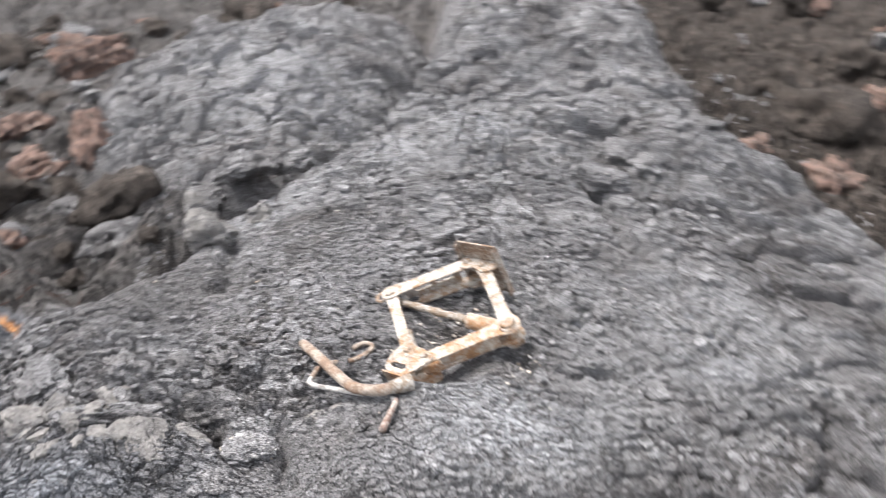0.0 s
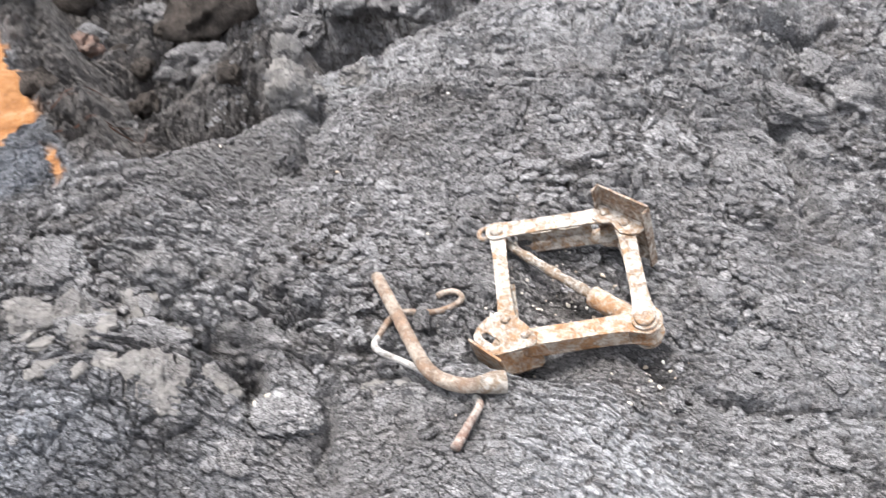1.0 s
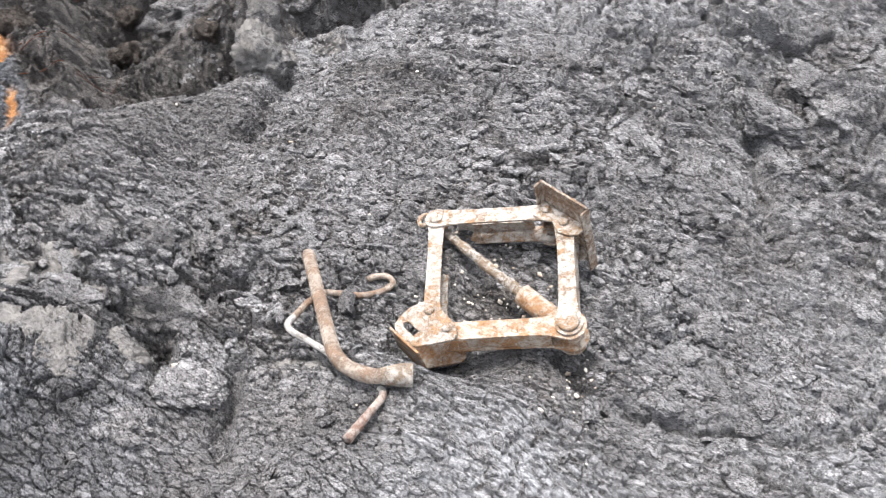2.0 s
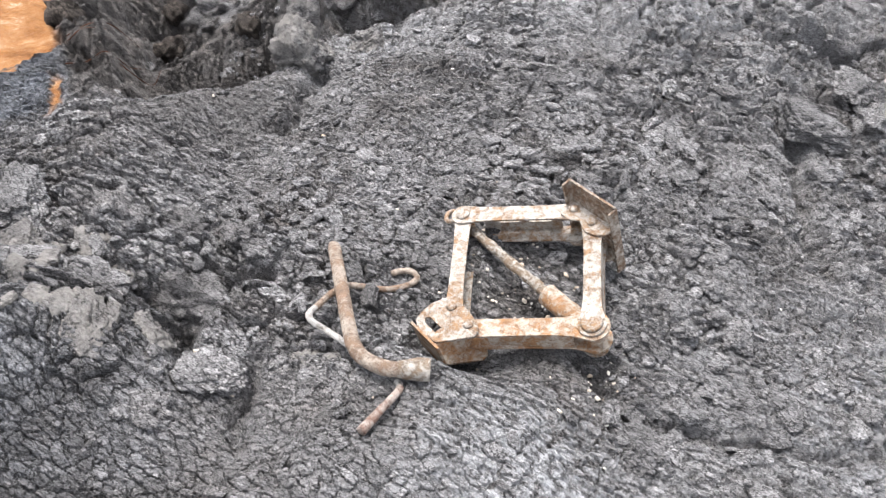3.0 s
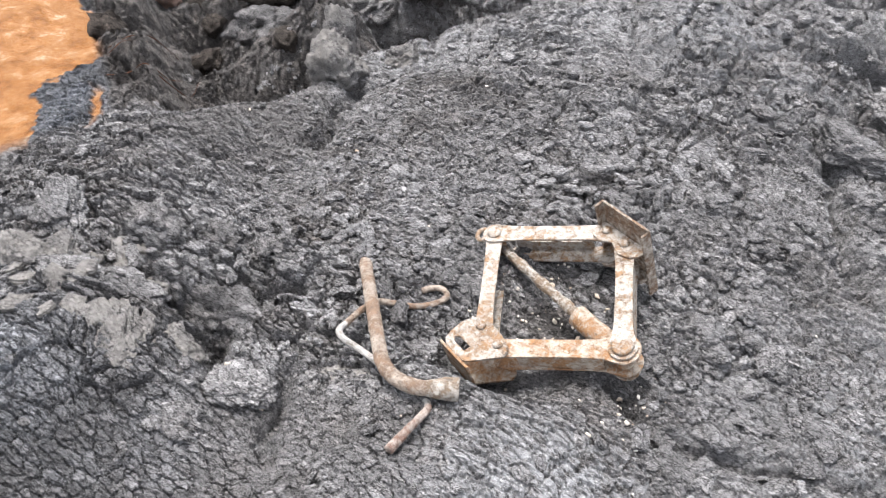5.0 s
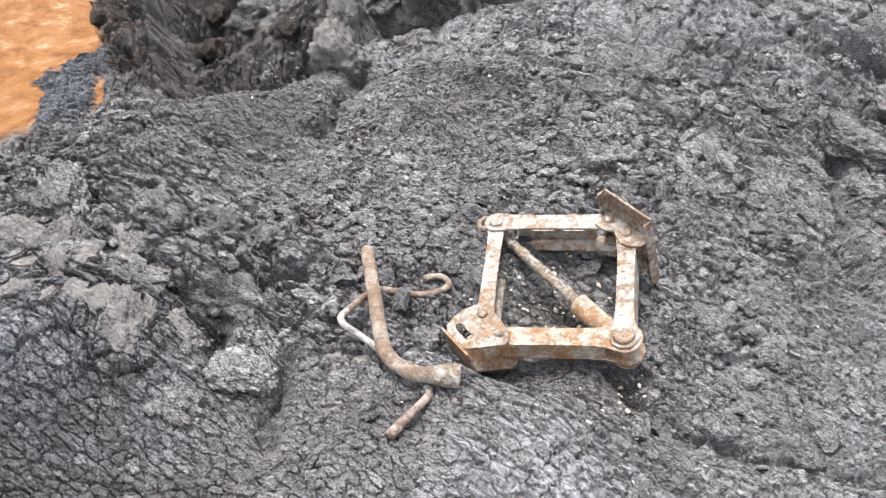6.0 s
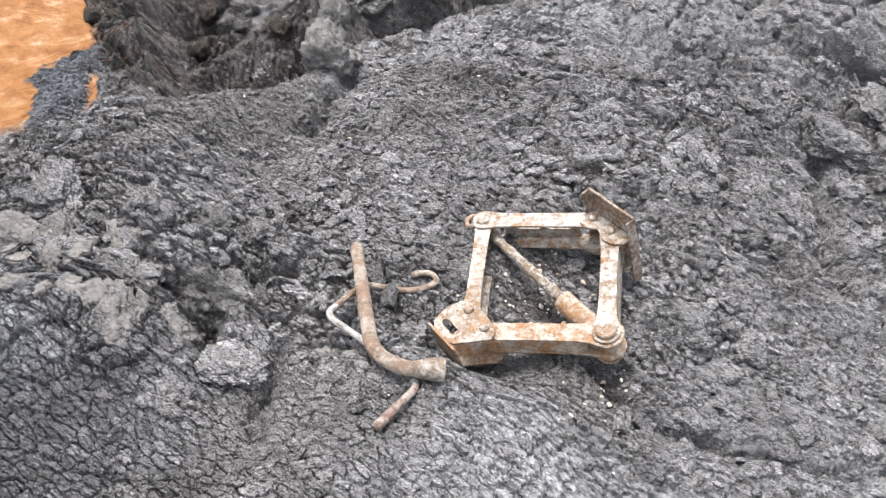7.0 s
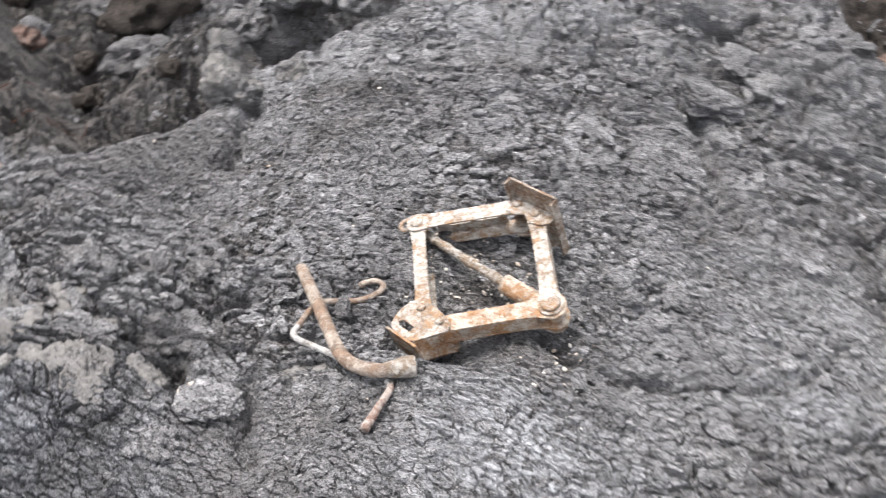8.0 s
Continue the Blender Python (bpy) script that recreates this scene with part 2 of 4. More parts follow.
def bump(x, y, cx, cy, amp, sx, sy=None, turn=0.0):
    """A rounded swell (or hollow, where amp is negative)."""
    c, s = math.cos(radians(turn)), math.sin(radians(turn))
    u, v = (x - cx) * c + (y - cy) * s, (y - cy) * c - (x - cx) * s
    return amp * np.exp(-0.5 * ((u / sx) ** 2 + (v / (sy or sx)) ** 2))


def polyline(x, y, pts):
    """Distance to a line of points, the way along it from 0 to 1, and the side (left is plus)."""
    best, along, side = np.full(np.shape(x), 1e9), np.zeros(np.shape(x)), np.ones(np.shape(x))
    for k, ((ax, ay), (bx, by)) in enumerate(zip(pts, pts[1:])):
        dx, dy = bx - ax, by - ay
        f = np.clip(((x - ax) * dx + (y - ay) * dy) / (dx * dx + dy * dy), 0, 1)
        d = np.hypot(x - ax - f * dx, y - ay - f * dy)
        near = d < best
        best = np.where(near, d, best)
        along = np.where(near, (k + f) / (len(pts) - 1), along)
        side = np.where(near, np.sign(dx * (y - ay) - dy * (x - ax)), side)
    return best, along, side


PIT_RIM = [(-1.6, 0.85), (-0.93, 1.00), (-0.80, 1.13), (-0.68, 1.29), (-0.58, 1.4), (-0.55, 1.52), (-0.53, 1.66), (-0.47, 1.80), (-0.36, 1.94), (-0.24, 2.12), (-0.14, 2.5), (-0.1, 2.9), (-0.1, 5.0)]
CREVICE = [(-0.60, 2.06), (-0.47, 2.17), (-0.32, 2.38), (-0.165, 2.64), (-0.115, 2.83), (-0.20, 3.15), (-0.3, 3.4)]
LEDGE = [(-0.5, 1.02), (-0.76, 1.20), (-0.93, 1.36), (-1.10, 1.50), (-1.5, 1.85), (-2.6, 2.7)]
HEAP_END = [(0.55, 4.6), (0.62, 3.4), (0.74, 2.9), (0.70, 2.55), (0.85, 2.25), (1.1, 1.75), (1.6, 0.9)]


def base(x, y):
    """The heap without its relief."""
    left = np.minimum(0, x) - 0.02 * np.exp(-((x / 0.08) ** 2))
    z = -0.055 - 0.075 * (np.clip(y, 0.2, 3.2) - 1.15) + 0.28 * np.clip(left, -1.2, 0)
    z = z + bump(x, y, -0.43, 0.74, 0.085, 0.16, 0.15) + bump(x, y, -0.08, 1.62, 0.035, 0.17) + bump(x, y, -0.54, 1.0, 0.035, 0.10) + bump(x, y, 0.29, 1.45, 0.022, 0.09) + bump(x, y, -0.20, 0.72, -0.03, 0.09, 0.10) + bump(x, y, -0.62, 1.13, 0.085, 0.19)
    z = z + bump(x, y, 0.09, 0.84, 0.045, 0.13, 0.11) + bump(x, y, -0.15, 0.84, -0.04, 0.05, 0.09)
    z = z + bump(x, y, -0.03, 1.045, -0.035, 0.075, 0.06) + bump(x, y, 0.2, 1.13, 0.015, 0.06) + bump(x, y, -0.44, 1.2, -0.045, 0.08)
    z = z + bump(x, y, 0.03, 1.005, -0.070, 0.055, 0.026) + bump(x, y, 0.005, 0.862, -0.014, 0.02, 0.03) + bump(x, y, 0.08, 1.10, -0.015, 0.06, 0.05)
    z = z + bump(x, y, -0.278, 0.872, -0.055, 0.024, 0.017) + bump(x, y, -0.47, 0.915, -0.04, 0.03, 0.018) + bump(x, y, 0.36, 1.655, -0.05, 0.05, 0.022)
    z = z - 0.25 * np.clip(x - 0.55, 0, 1.0) - 0.3 * np.clip(0.62 - y, 0, 1.2)
    # the pit behind and beside the heap, and the far bank beyond it
    d, f, side = polyline(x, y, PIT_RIM)
    out = np.where(side > 0, d, -d)
    floor = -0.62 + 0.10 * np.clip(x + 1.2, -2, 0.6) - 0.05 * np.clip(y - 2.2, -1, 1.5)
    floor = floor + bump(x, y, -0.72, 1.83, 0.26, 0.13) + bump(x, y, -0.84, 1.62, 0.06, 0.1)
    e, f, side = polyline(x, y, LEDGE)
    ledge = smooth(-0.24, 0.0, np.where(side > 0, e, -e))
    floor = floor * (1 - ledge) + (-0.24 + 0.25 * np.clip(x + 0.93, -0.25, 0.2)) * ledge
    z = z * (1 - smooth(-0.03, 0.20, out)) + np.minimum(z, floor) * smooth(-0.03, 0.20, out)
    # the great lump behind the pit
    q = np.sqrt(((x + 0.78) / 0.74) ** 2 + ((y - 3.05) / 0.98) ** 2) + 0.25 * fbm(x / 0.5, y / 0.5, 30, 3)
    z = np.maximum(z, -0.80 + (0.43 + 0.05 * (y - 2.7)) * np.sqrt(np.clip(1.05 - np.clip(q, 0, None) ** 4, 0, None)))
    # the crevice between it and the heap, and the black hole at its foot
    d, f, side = polyline(x + 0.06 * fbm(x / 0.12, y / 0.12, 35, 3), y + 0.06 * fbm(x / 0.12 + 7, y / 0.12, 37, 3), CREVICE)
    z = z - 0.22 * np.exp(-((d / np.where(side > 0, 0.12, 0.035)) ** 2)) * smooth(1.0, 0.8, f)
    z = z + bump(x, y, -0.575, 2.09, -0.45, 0.075, 0.065) + bump(x, y, -0.47, 1.90, -0.05, 0.10)
    # the heap breaks off towards the brown rubble
    d, f, side = polyline(x, y, HEAP_END)
    out = np.where(side > 0, d, -d)
    return z - 0.20 * smooth(0.0, 0.25, out) * smooth(-0.1, 0.2, x) * smooth(0.9, 1.8, y)


CRACKS = [
    ([(-0.22, 0.80), (-0.262, 0.872), (-0.275, 0.915), (-0.25, 0.985), (-0.20, 1.03)], 0.012, 0.03),
    ([(-0.19, 0.90), (-0.155, 0.85), (-0.14, 0.80), (-0.10, 0.76)], 0.008, 0.018),
    ([(-0.27, 0.915), (-0.35, 0.90), (-0.43, 0.905), (-0.56, 0.86)], 0.012, 0.035),
    ([(-0.28, 1.0), (-0.34, 1.05), (-0.42, 1.01)], 0.012, 0.025),
    ([(0.33, 1.80), (0.37, 1.69), (0.37, 1.62), (0.395, 1.53), (0.41, 1.44), (0.46, 1.34)], 0.016, 0.045),
    ([(0.15, 1.06), (0.185, 1.03), (0.24, 0.997), (0.29, 1.012), (0.36, 1.035), (0.45, 1.06), (0.55, 1.10)], 0.011, 0.024),
    ([(-0.05, 0.73), (-0.075, 0.80), (-0.055, 0.85), (-0.08, 0.90)], 0.012, 0.012),
    ([(-0.46, 1.57), (-0.455, 1.48), (-0.41, 1.38), (-0.42, 1.29)], 0.022, 0.04),
    ([(-0.47, 1.85), (-0.40, 1.74), (-0.36, 1.62)], 0.02, 0.02),
]


def zones(x, y):
    """How far the ground is rubble, ochre, salt-white, and smooth."""
    wob = 0.10 * fbm(x / 0.16, y / 0.16, 300)
    d, f, side = polyline(x, y, PIT_RIM)
    pit = smooth(0.02, 0.14, np.where(side > 0, d, -d) + wob)
    d, f, side = polyline(x, y, HEAP_END)
    past = smooth(0.0, 0.16, np.where(side > 0, d, -d) + wob) * smooth(-0.1, 0.25, x) * smooth(1.0, 1.9, y + 6 * wob)
    block = np.sqrt(((x + 0.74) / 0.82) ** 2 + ((y - 3.05) / 0.92) ** 2) + wob
    rubble = np.maximum(pit * smooth(0.85, 1.05, block), past)
    far = smooth(3.6, 4.3, y + 0.4 * np.abs(x) + 4 * wob)
    rubble = np.maximum(np.maximum(rubble, far), bump(x, y, -0.52, 2.16, 1.0, 0.14, 0.09))
    e, f, side = polyline(x, y, LEDGE)
    inside = np.where(side > 0, e, -e)
    on = smooth(-0.02, 0.02, inside) * smooth(0.05, 0.12, np.where(pit > 0, 1.0, 0.0)) * pit
    w2 = 0.16 * fbm(x / 0.07, y / 0.07, 330)
    open_clay = smooth(0.0, 0.010, inside + 0.65 * w2 - 0.14 * smooth(1.52, 1.25, y) * smooth(1.02, 1.12, y))
    stripe = np.exp(-(((inside - 0.03 + 0.5 * w2) / 0.013) ** 4)) * smooth(1.16, 1.20, y) * smooth(1.38, 1.34, y)
    ochre = on * np.clip(open_clay + stripe, 0, 1) * smooth(2.4, 2.0, y + 3 * wob) * smooth(-2.4, -1.9, x + 5 * wob)
    salt = bump(x, y, 0.17, 0.86, 0.9, 0.09, 0.07) + bump(x, y, -0.47, 0.70, 0.25, 0.06, 0.06) + bump(x, y, -0.44, 1.68, 0.8, 0.05, 0.06) + bump(x, y, 0.12, 1.95, 0.4, 0.2) + bump(x, y, 0.5, 1.15, 0.5, 0.12) + bump(x, y, -0.6, 2.6, 0.5, 0.4)
    plain = np.clip(bump(x, y, -0.42, 0.72, 0.7, 0.15, 0.08) + bump(x, y, -0.52, 1.32, 0.75, 0.13, 0.17) + bump(x, y, 0.07, 0.84, 0.7, 0.13, 0.09) + bump(x, y, -0.15, 0.80, 0.7, 0.08) + bump(x, y, -0.55, 2.6, 0.4, 0.5), 0, 1)
    return rubble * (1 - on), ochre, np.clip(salt, 0, 1), np.clip(plain, 0, 0.9), on


def height(x, y):
    x, y = np.asarray(x, float), np.asarray(y, float)
    rubble, ochre, salt, plain, on = zones(x, y)
    z = base(x, y)
    heap = (1 - rubble) * (1 - ochre)
    steep = np.hypot(base(x + 0.02, y) - z, base(x, y + 0.02) - z) / 0.02
    rubble = rubble / (1 + 0.35 * steep * steep)
    calm = 1 - 0.75 * np.exp(-0.5 * (((x - 0.07) / 0.16) ** 2 + ((y - 1.1) / 0.12) ** 2))
    z = z + heap * calm * (0.05 * fbm(x / 0.30, y / 0.30, 40) + 0.018 * fbm(x / 0.07, y / 0.07, 50))
    behind = smooth(1.55, 2.2, y)
    z = z + heap * behind * (0.10 * creased(x, y, 0.34, 55, 40, 1.4, 3) + 0.03 * creased(x, y, 0.11, 58, 10, 1.5, 3))
    blocky = np.clip(bump(x, y, -0.42, 0.94, 1.0, 0.16, 0.07), 0, 1)
    z = z + 0.016 * blocky * lumps(x, y, 0.10, 60)
    fade = smooth(4.5, 2.6, np.hypot(x, y))
    torn = smooth(-0.10, 0.10, fbm(x / 0.20, y / 0.20, 65, 3))
    way = smooth(-0.05, 0.05, fbm(x / 0.16, y / 0.16, 68, 2) - 0.25 * (x - 0.2))
    rest = heap * (0.35 + 0.65 * calm)
    side_rough = np.maximum(behind, smooth(0.35, 0.75, x))
    z = z + heap * side_rough * 0.022 * scales(x, y, 0.12, 62, 25, 1.3)
    z = z + rest * (1 - 0.8 * plain) * (0.25 + 0.75 * torn) * (1 + 0.8 * side_rough) * 0.0112 * scales(x, y, 0.052, 66, -12, 1.5)
    z = z + rest * fade * (1 - 0.65 * plain) * (0.3 + 0.7 * torn) * 0.0092 * (way * scales(x, y, 0.024, 70, 16, 1.7) + (1 - way) * scales(x, y, 0.024, 75, -38, 1.7))
    z = z + heap * fade * (1 - 0.35 * plain) * 0.0046 * scales(x, y, 0.0115, 80, -8, 1.9)
    z = z + heap * fade * 0.003 * creased(x, y, 0.006, 90, -5, 2.8, 2)
    z = z + rubble * (0.07 * lumps(x, y, 0.24, 110) + 0.04 * creased(x, y, 0.17, 112, 50, 1.2) + 0.011 * scales(x, y, 0.036, 115, 20, 1.3) + 0.03 * lumps(x, y, 0.08, 120) + 0.03 * creased(x, y, 0.05, 125, 10, 1.3) + 0.012 * creased(x, y, 0.016, 130, 80, 1.4, 2))
    z = z + 0.006 * ochre * fbm(x / 0.06, y / 0.06, 150)
    wx, wy = x + 0.03 * fbm(x / 0.05, y / 0.05, 160, 3), y + 0.03 * fbm(x / 0.05 + 9, y / 0.05, 165, 3)
    for pts, wide, deep in CRACKS:
        d, f, side = polyline(wx, wy, pts)
        z = z - deep * np.exp(-((d / wide) ** 2)) * smooth(0, 0.12, f) * smooth(1, 0.88, f)
    return z


def lay(x, y):
    """The ground's height and upward direction at one place."""
    h = height(np.array([x, x + 0.012, x - 0.012, x, x]), np.array([y, y, y, y + 0.012, y - 0.012]))
    return float(h[0]), Vector((-(h[1] - h[2]) / 0.024, -(h[3] - h[4]) / 0.024, 1)).normalized()


def build_ground():
    cx, cy = 0.12, 0.20
    near = radians(90) + np.arange(-0.76, 0.98, 0.0020)
    turn = np.concatenate([near, np.linspace(near[-1], near[0] + 2 * math.pi, 80)[1:-1]])
    reach = np.concatenate([[0.05, 0.12, 0.2, 0.27, 0.33], np.geomspace(0.38, 0.52, 70), np.geomspace(0.52, 3.2, 860)[1:], np.geomspace(3.2, 6.5, 110)[1:], np.geomspace(6.5, 400, 30)[1:]])
    r, a = np.meshgrid(reach, turn, indexing="ij")
    x, y = cx + r * np.cos(a), cy + r * np.sin(a)
    z = height(x, y)
    z = z * smooth(30, 8, r) - 0.5 * smooth(8, 30, r)
    m, n = r.shape
    rubble, ochre, salt, plain, on = zones(x, y)
    i, j = np.meshgrid(np.arange(m - 1), np.arange(n), indexing="ij")
    k = (j + 1) % n
    quads = np.stack([i * n + j, (i + 1) * n + j, (i + 1) * n + k, i * n + k], -1).reshape(-1, 4)
    me = bpy.data.meshes.new("ground")
    me.vertices.add(m * n + 1)
    co = np.concatenate([np.stack([x, y, z], -1).reshape(-1, 3), [[cx, cy, z[0].mean()]]])
    me.vertices.foreach_set("co", co.ravel())
    fan = np.stack([np.full(n, m * n), np.arange(n), (np.arange(n) + 1) % n], -1)
    me.loops.add(quads.size + fan.size)
    me.loops.foreach_set("vertex_index", np.concatenate([quads.ravel(), fan.ravel()]))
    me.polygons.add(len(quads) + n)
    me.polygons.foreach_set("loop_start", np.concatenate([np.arange(len(quads)) * 4, quads.size + np.arange(n) * 3]))
    me.update(calc_edges=True)
    me.polygons.foreach_set("use_smooth", np.zeros(len(quads) + n, bool))
    colour = np.zeros((m * n + 1, 4), np.float32)
    colour[:-1, 0], colour[:-1, 1], colour[:-1, 2], colour[:, 3] = np.clip(bump(x, y, 0.085, 1.12, 0.7, 0.055, 0.05) + bump(x, y, 0.2, 1.03, 0.6, 0.03) + rubble * (0.7 + 0.3 * smooth(-0.2, 0.4, x)) + 0.45 * plain * smooth(0.74, 0.84, y) + bump(x, y, -0.72, 2.38, 0.6, 0.3, 0.13), 0, 1).ravel(), ochre.ravel(), salt.ravel(), 1
    me.attributes.new("zone", "FLOAT_COLOR", "POINT").data.foreach_set("color", colour.ravel())
    tint = np.ones((m * n + 1, 4), np.float32)
    tint[:-1, 0] = scales(x, y, 0.0115, 80, -8, 1.9, True).ravel()
    tint[:-1, 1] = np.clip(on * (1 - ochre) * smooth(1.9, 1.5, y) + bump(x, y, -0.44, 0.68, 0.75, 0.17, 0.10), 0, 1).ravel()
    me.attributes.new("tone", "FLOAT_COLOR", "POINT").data.foreach_set("color", tint.ravel())
    me.materials.append(GROUND)
    ob = new("ground", me)
    return tagged(ob, "heap of grey flaky clay with brown rubble and ochre clay behind", "ground", kind="structure")


ground = build_ground()


# ---- helpers for things ----
from mathutils.geometry import tessellate_polygon


def part(name, bm, material, parent=None, label="", smooth_faces=True):
    me = bpy.data.meshes.new(name)
    bmesh.ops.recalc_face_normals(bm, faces=bm.faces)
    bm.to_mesh(me)
    bm.free()
    if smooth_faces:
        me.polygons.foreach_set("use_smooth", np.ones(len(me.polygons), bool))
    me.materials.append(material)
    ob = new(name, me)
    if parent is not None:
        ob.parent = parent
    return tagged(ob, label)


def sharp(bm, width=0.0008, angle=40):
    """Small worn bevels on the sharp edges."""
    edges = [e for e in bm.edges if len(e.link_faces) == 2 and e.calc_face_angle(0) > radians(angle)]
    bmesh.ops.bevel(bm, geom=edges, offset=width, segments=2, affect="EDGES", profile=0.6)
    return bm


def plate(outline, z0, z1, holes=()):
    """A flat piece with holes, from z0 to z1."""
    bm = bmesh.new()
    rings = [[Vector((a, b, z0)) for a, b in loop] for loop in (outline, *holes)]
    vs = [bm.verts.new(p) for ring in rings for p in ring]
    for tri in tessellate_polygon(rings):
        bm.faces.new([vs[k] for k in tri])
    made = bmesh.ops.extrude_face_region(bm, geom=list(bm.faces))
    bmesh.ops.translate(bm, vec=(0, 0, z1 - z0), verts=[v for v in made["geom"] if isinstance(v, bmesh.types.BMVert)])
    bmesh.ops.recalc_face_normals(bm, faces=bm.faces)
    return sharp(bm)


def arc(cx, cy, r, a0, a1, n=12):
    return [(cx + r * math.cos(radians(a0 + (a1 - a0) * k / n)), cy + r * math.sin(radians(a0 + (a1 - a0) * k / n))) for k in range(n + 1)]


def box(x0, x1, y0, y1, z0, z1, bm=None):
    bm = bm or bmesh.new()
    bmesh.ops.create_cube(bm, size=1, matrix=Matrix.Translation(((x0 + x1) / 2, (y0 + y1) / 2, (z0 + z1) / 2)) @ Matrix.Diagonal((x1 - x0, y1 - y0, z1 - z0, 1)))
    return bm


def curve(points, steps=8):
    """A smooth way through points."""
    p = [Vector(q) for q in points]
    p = [2 * p[0] - p[1], *p, 2 * p[-1] - p[-2]]
    out = []
    for k in range(1, len(p) - 2):
        for s in range(steps):
            t = s / steps
            out.append(0.5 * (2 * p[k] + (p[k + 1] - p[k - 1]) * t + (2 * p[k - 1] - 5 * p[k] + 4 * p[k + 1] - p[k + 2]) * t * t + (3 * p[k] - p[k - 1] - 3 * p[k + 1] + p[k + 2]) * t ** 3))
    return out + [p[-2]]


def tube(way, radius, sides=20, rough=0.0, bore=0.0, cap=True):
    """A bar or pipe along a way; radius is a number or a function of 0 to 1. bore: a hollow at its end, as a share of the radius."""
    bm = bmesh.new()
    rings, up = [], Vector((0.13, 0.3, 0.94))
    lengths = [0.0]
    for a, b in zip(way, way[1:]):
        lengths.append(lengths[-1] + (b - a).length)

    def ring(at, ahead, r, k):
        side = ahead.cross(up).normalized()
        top = side.cross(ahead)
        vs = []
        for s in range(sides):
            d = math.cos(2 * math.pi * s / sides) * side + math.sin(2 * math.pi * s / sides) * top
            q = at + d * r
            vs.append(bm.verts.new(q + d * rough * (noise.noise(q * 90) + 0.6 * noise.noise(q * 260))))
        rings.append(vs)

    for k, at in enumerate(way):
        ahead = (way[min(k + 1, len(way) - 1)] - way[max(k - 1, 0)]).normalized()
        ring(at, ahead, radius(lengths[k] / lengths[-1]) if callable(radius) else radius, k)
    if bore:
        r = radius(1.0) if callable(radius) else radius
        ring(way[-1], ahead, r * bore, 0)
        ring(way[-1] - ahead * r * 1.6, ahead, r * bore * 0.97, 0)
    for a, b in zip(rings, rings[1:]):
        for s in range(sides):
            bm.faces.new((a[s], a[(s + 1) % sides], b[(s + 1) % sides], b[s]))
    if cap:
        bm.faces.new(rings[0][::-1])
        bm.faces.new(rings[-1])
    return bm


# ---- the scissor jack, lying on its side ----
U, V, N = Vector((0.9294, 0.0685, 0.3626)), Vector((-0.1218, 0.9845, 0.1264)), Vector((-0.3483, -0.1617, 0.9233))
JACK = Matrix.Translation((-0.0421, 1.1813, -0.0384)) @ Matrix((U, V, N)).transposed().to_4x4()
TL, TR_A, TR_B, BR, BL_A, BL_B = (0.0, 0.0), (0.148, 0.019), (0.175, 0.0), (0.206, -0.146), (0.035, -0.149), (0.064, -0.171)
D, E = Vector((0.55, 0.835)), Vector((0.835, -0.55))


def along_d(d, e):
    """From the jack's own axes (along its lift, across it) to its flat."""
    return (D.x * d + E.x * e, D.y * d + E.y * e)


def arm(jack, p, q, outer, r0, r1, waist, top, deep, slots=False, taper=0.0, steel=None):
    """A pressed channel arm between two pivots: two cheeks and a web on the outer side (+1 left of p to q)."""
    p, q = Vector(p), Vector(q)
    run = q - p
    long, ang = run.length, math.degrees(math.atan2(run.y, run.x))
    m = pose(p.x, p.y, 0, 0, 0, ang)
    def half_width(f):
        ends = r0 + (r1 - r0) * f
        return waist + (ends - waist) * abs(2 * f - 1) ** 4

    shape = arc(0, 0, r0, 90, 270, 14)
    shape += [(long * f, -half_width(f)) for f in (0.15 + 0.7 * k / 8 for k in range(9))]
    shape += arc(long, 0, r1, -90, 90, 14)
    shape += [(long * f, half_width(f)) for f in (0.85 - 0.7 * k / 8 for k in range(9))]
    channel = bmesh.new()
    for z0, z1, hole in ((top - 0.0032, top, ()), (top - deep, top - deep + 0.0032, ())):
        piece = plate(shape, z0, z1, hole)
        me = bpy.data.meshes.new("cheek")
        piece.to_mesh(me)
        piece.free()
        channel.from_mesh(me)
        bpy.data.meshes.remove(me)
    y = outer * (waist - 0.0016)
    me = bpy.data.meshes.new("web")
    half = 0.5 * deep - 0.0014
    loops = []
    if slots:
        for c in (0.38, 0.66):
            loops.append(arc(long * c + 0.011, 0, 0.006, -90, 90, 8) + arc(long * c - 0.011, 0, 0.006, 90, 270, 8))
    rim = [(0.022, -half * (1 - 2 * taper)), (long - 0.022, -half), (long - 0.022, half), (0.022, half)]
    web = plate(rim, -0.0016, 0.0016, loops)
    bmesh.ops.transform(web, matrix=pose(0, y, top - deep / 2, 90, 0, 0), verts=web.verts)
    web.to_mesh(me)
    web.free()
    channel.from_mesh(me)
    bpy.data.meshes.remove(me)
    ob = part("arm", channel, steel or RUST_ARM, jack, "", False)
    ob.matrix_local = m
    return ob


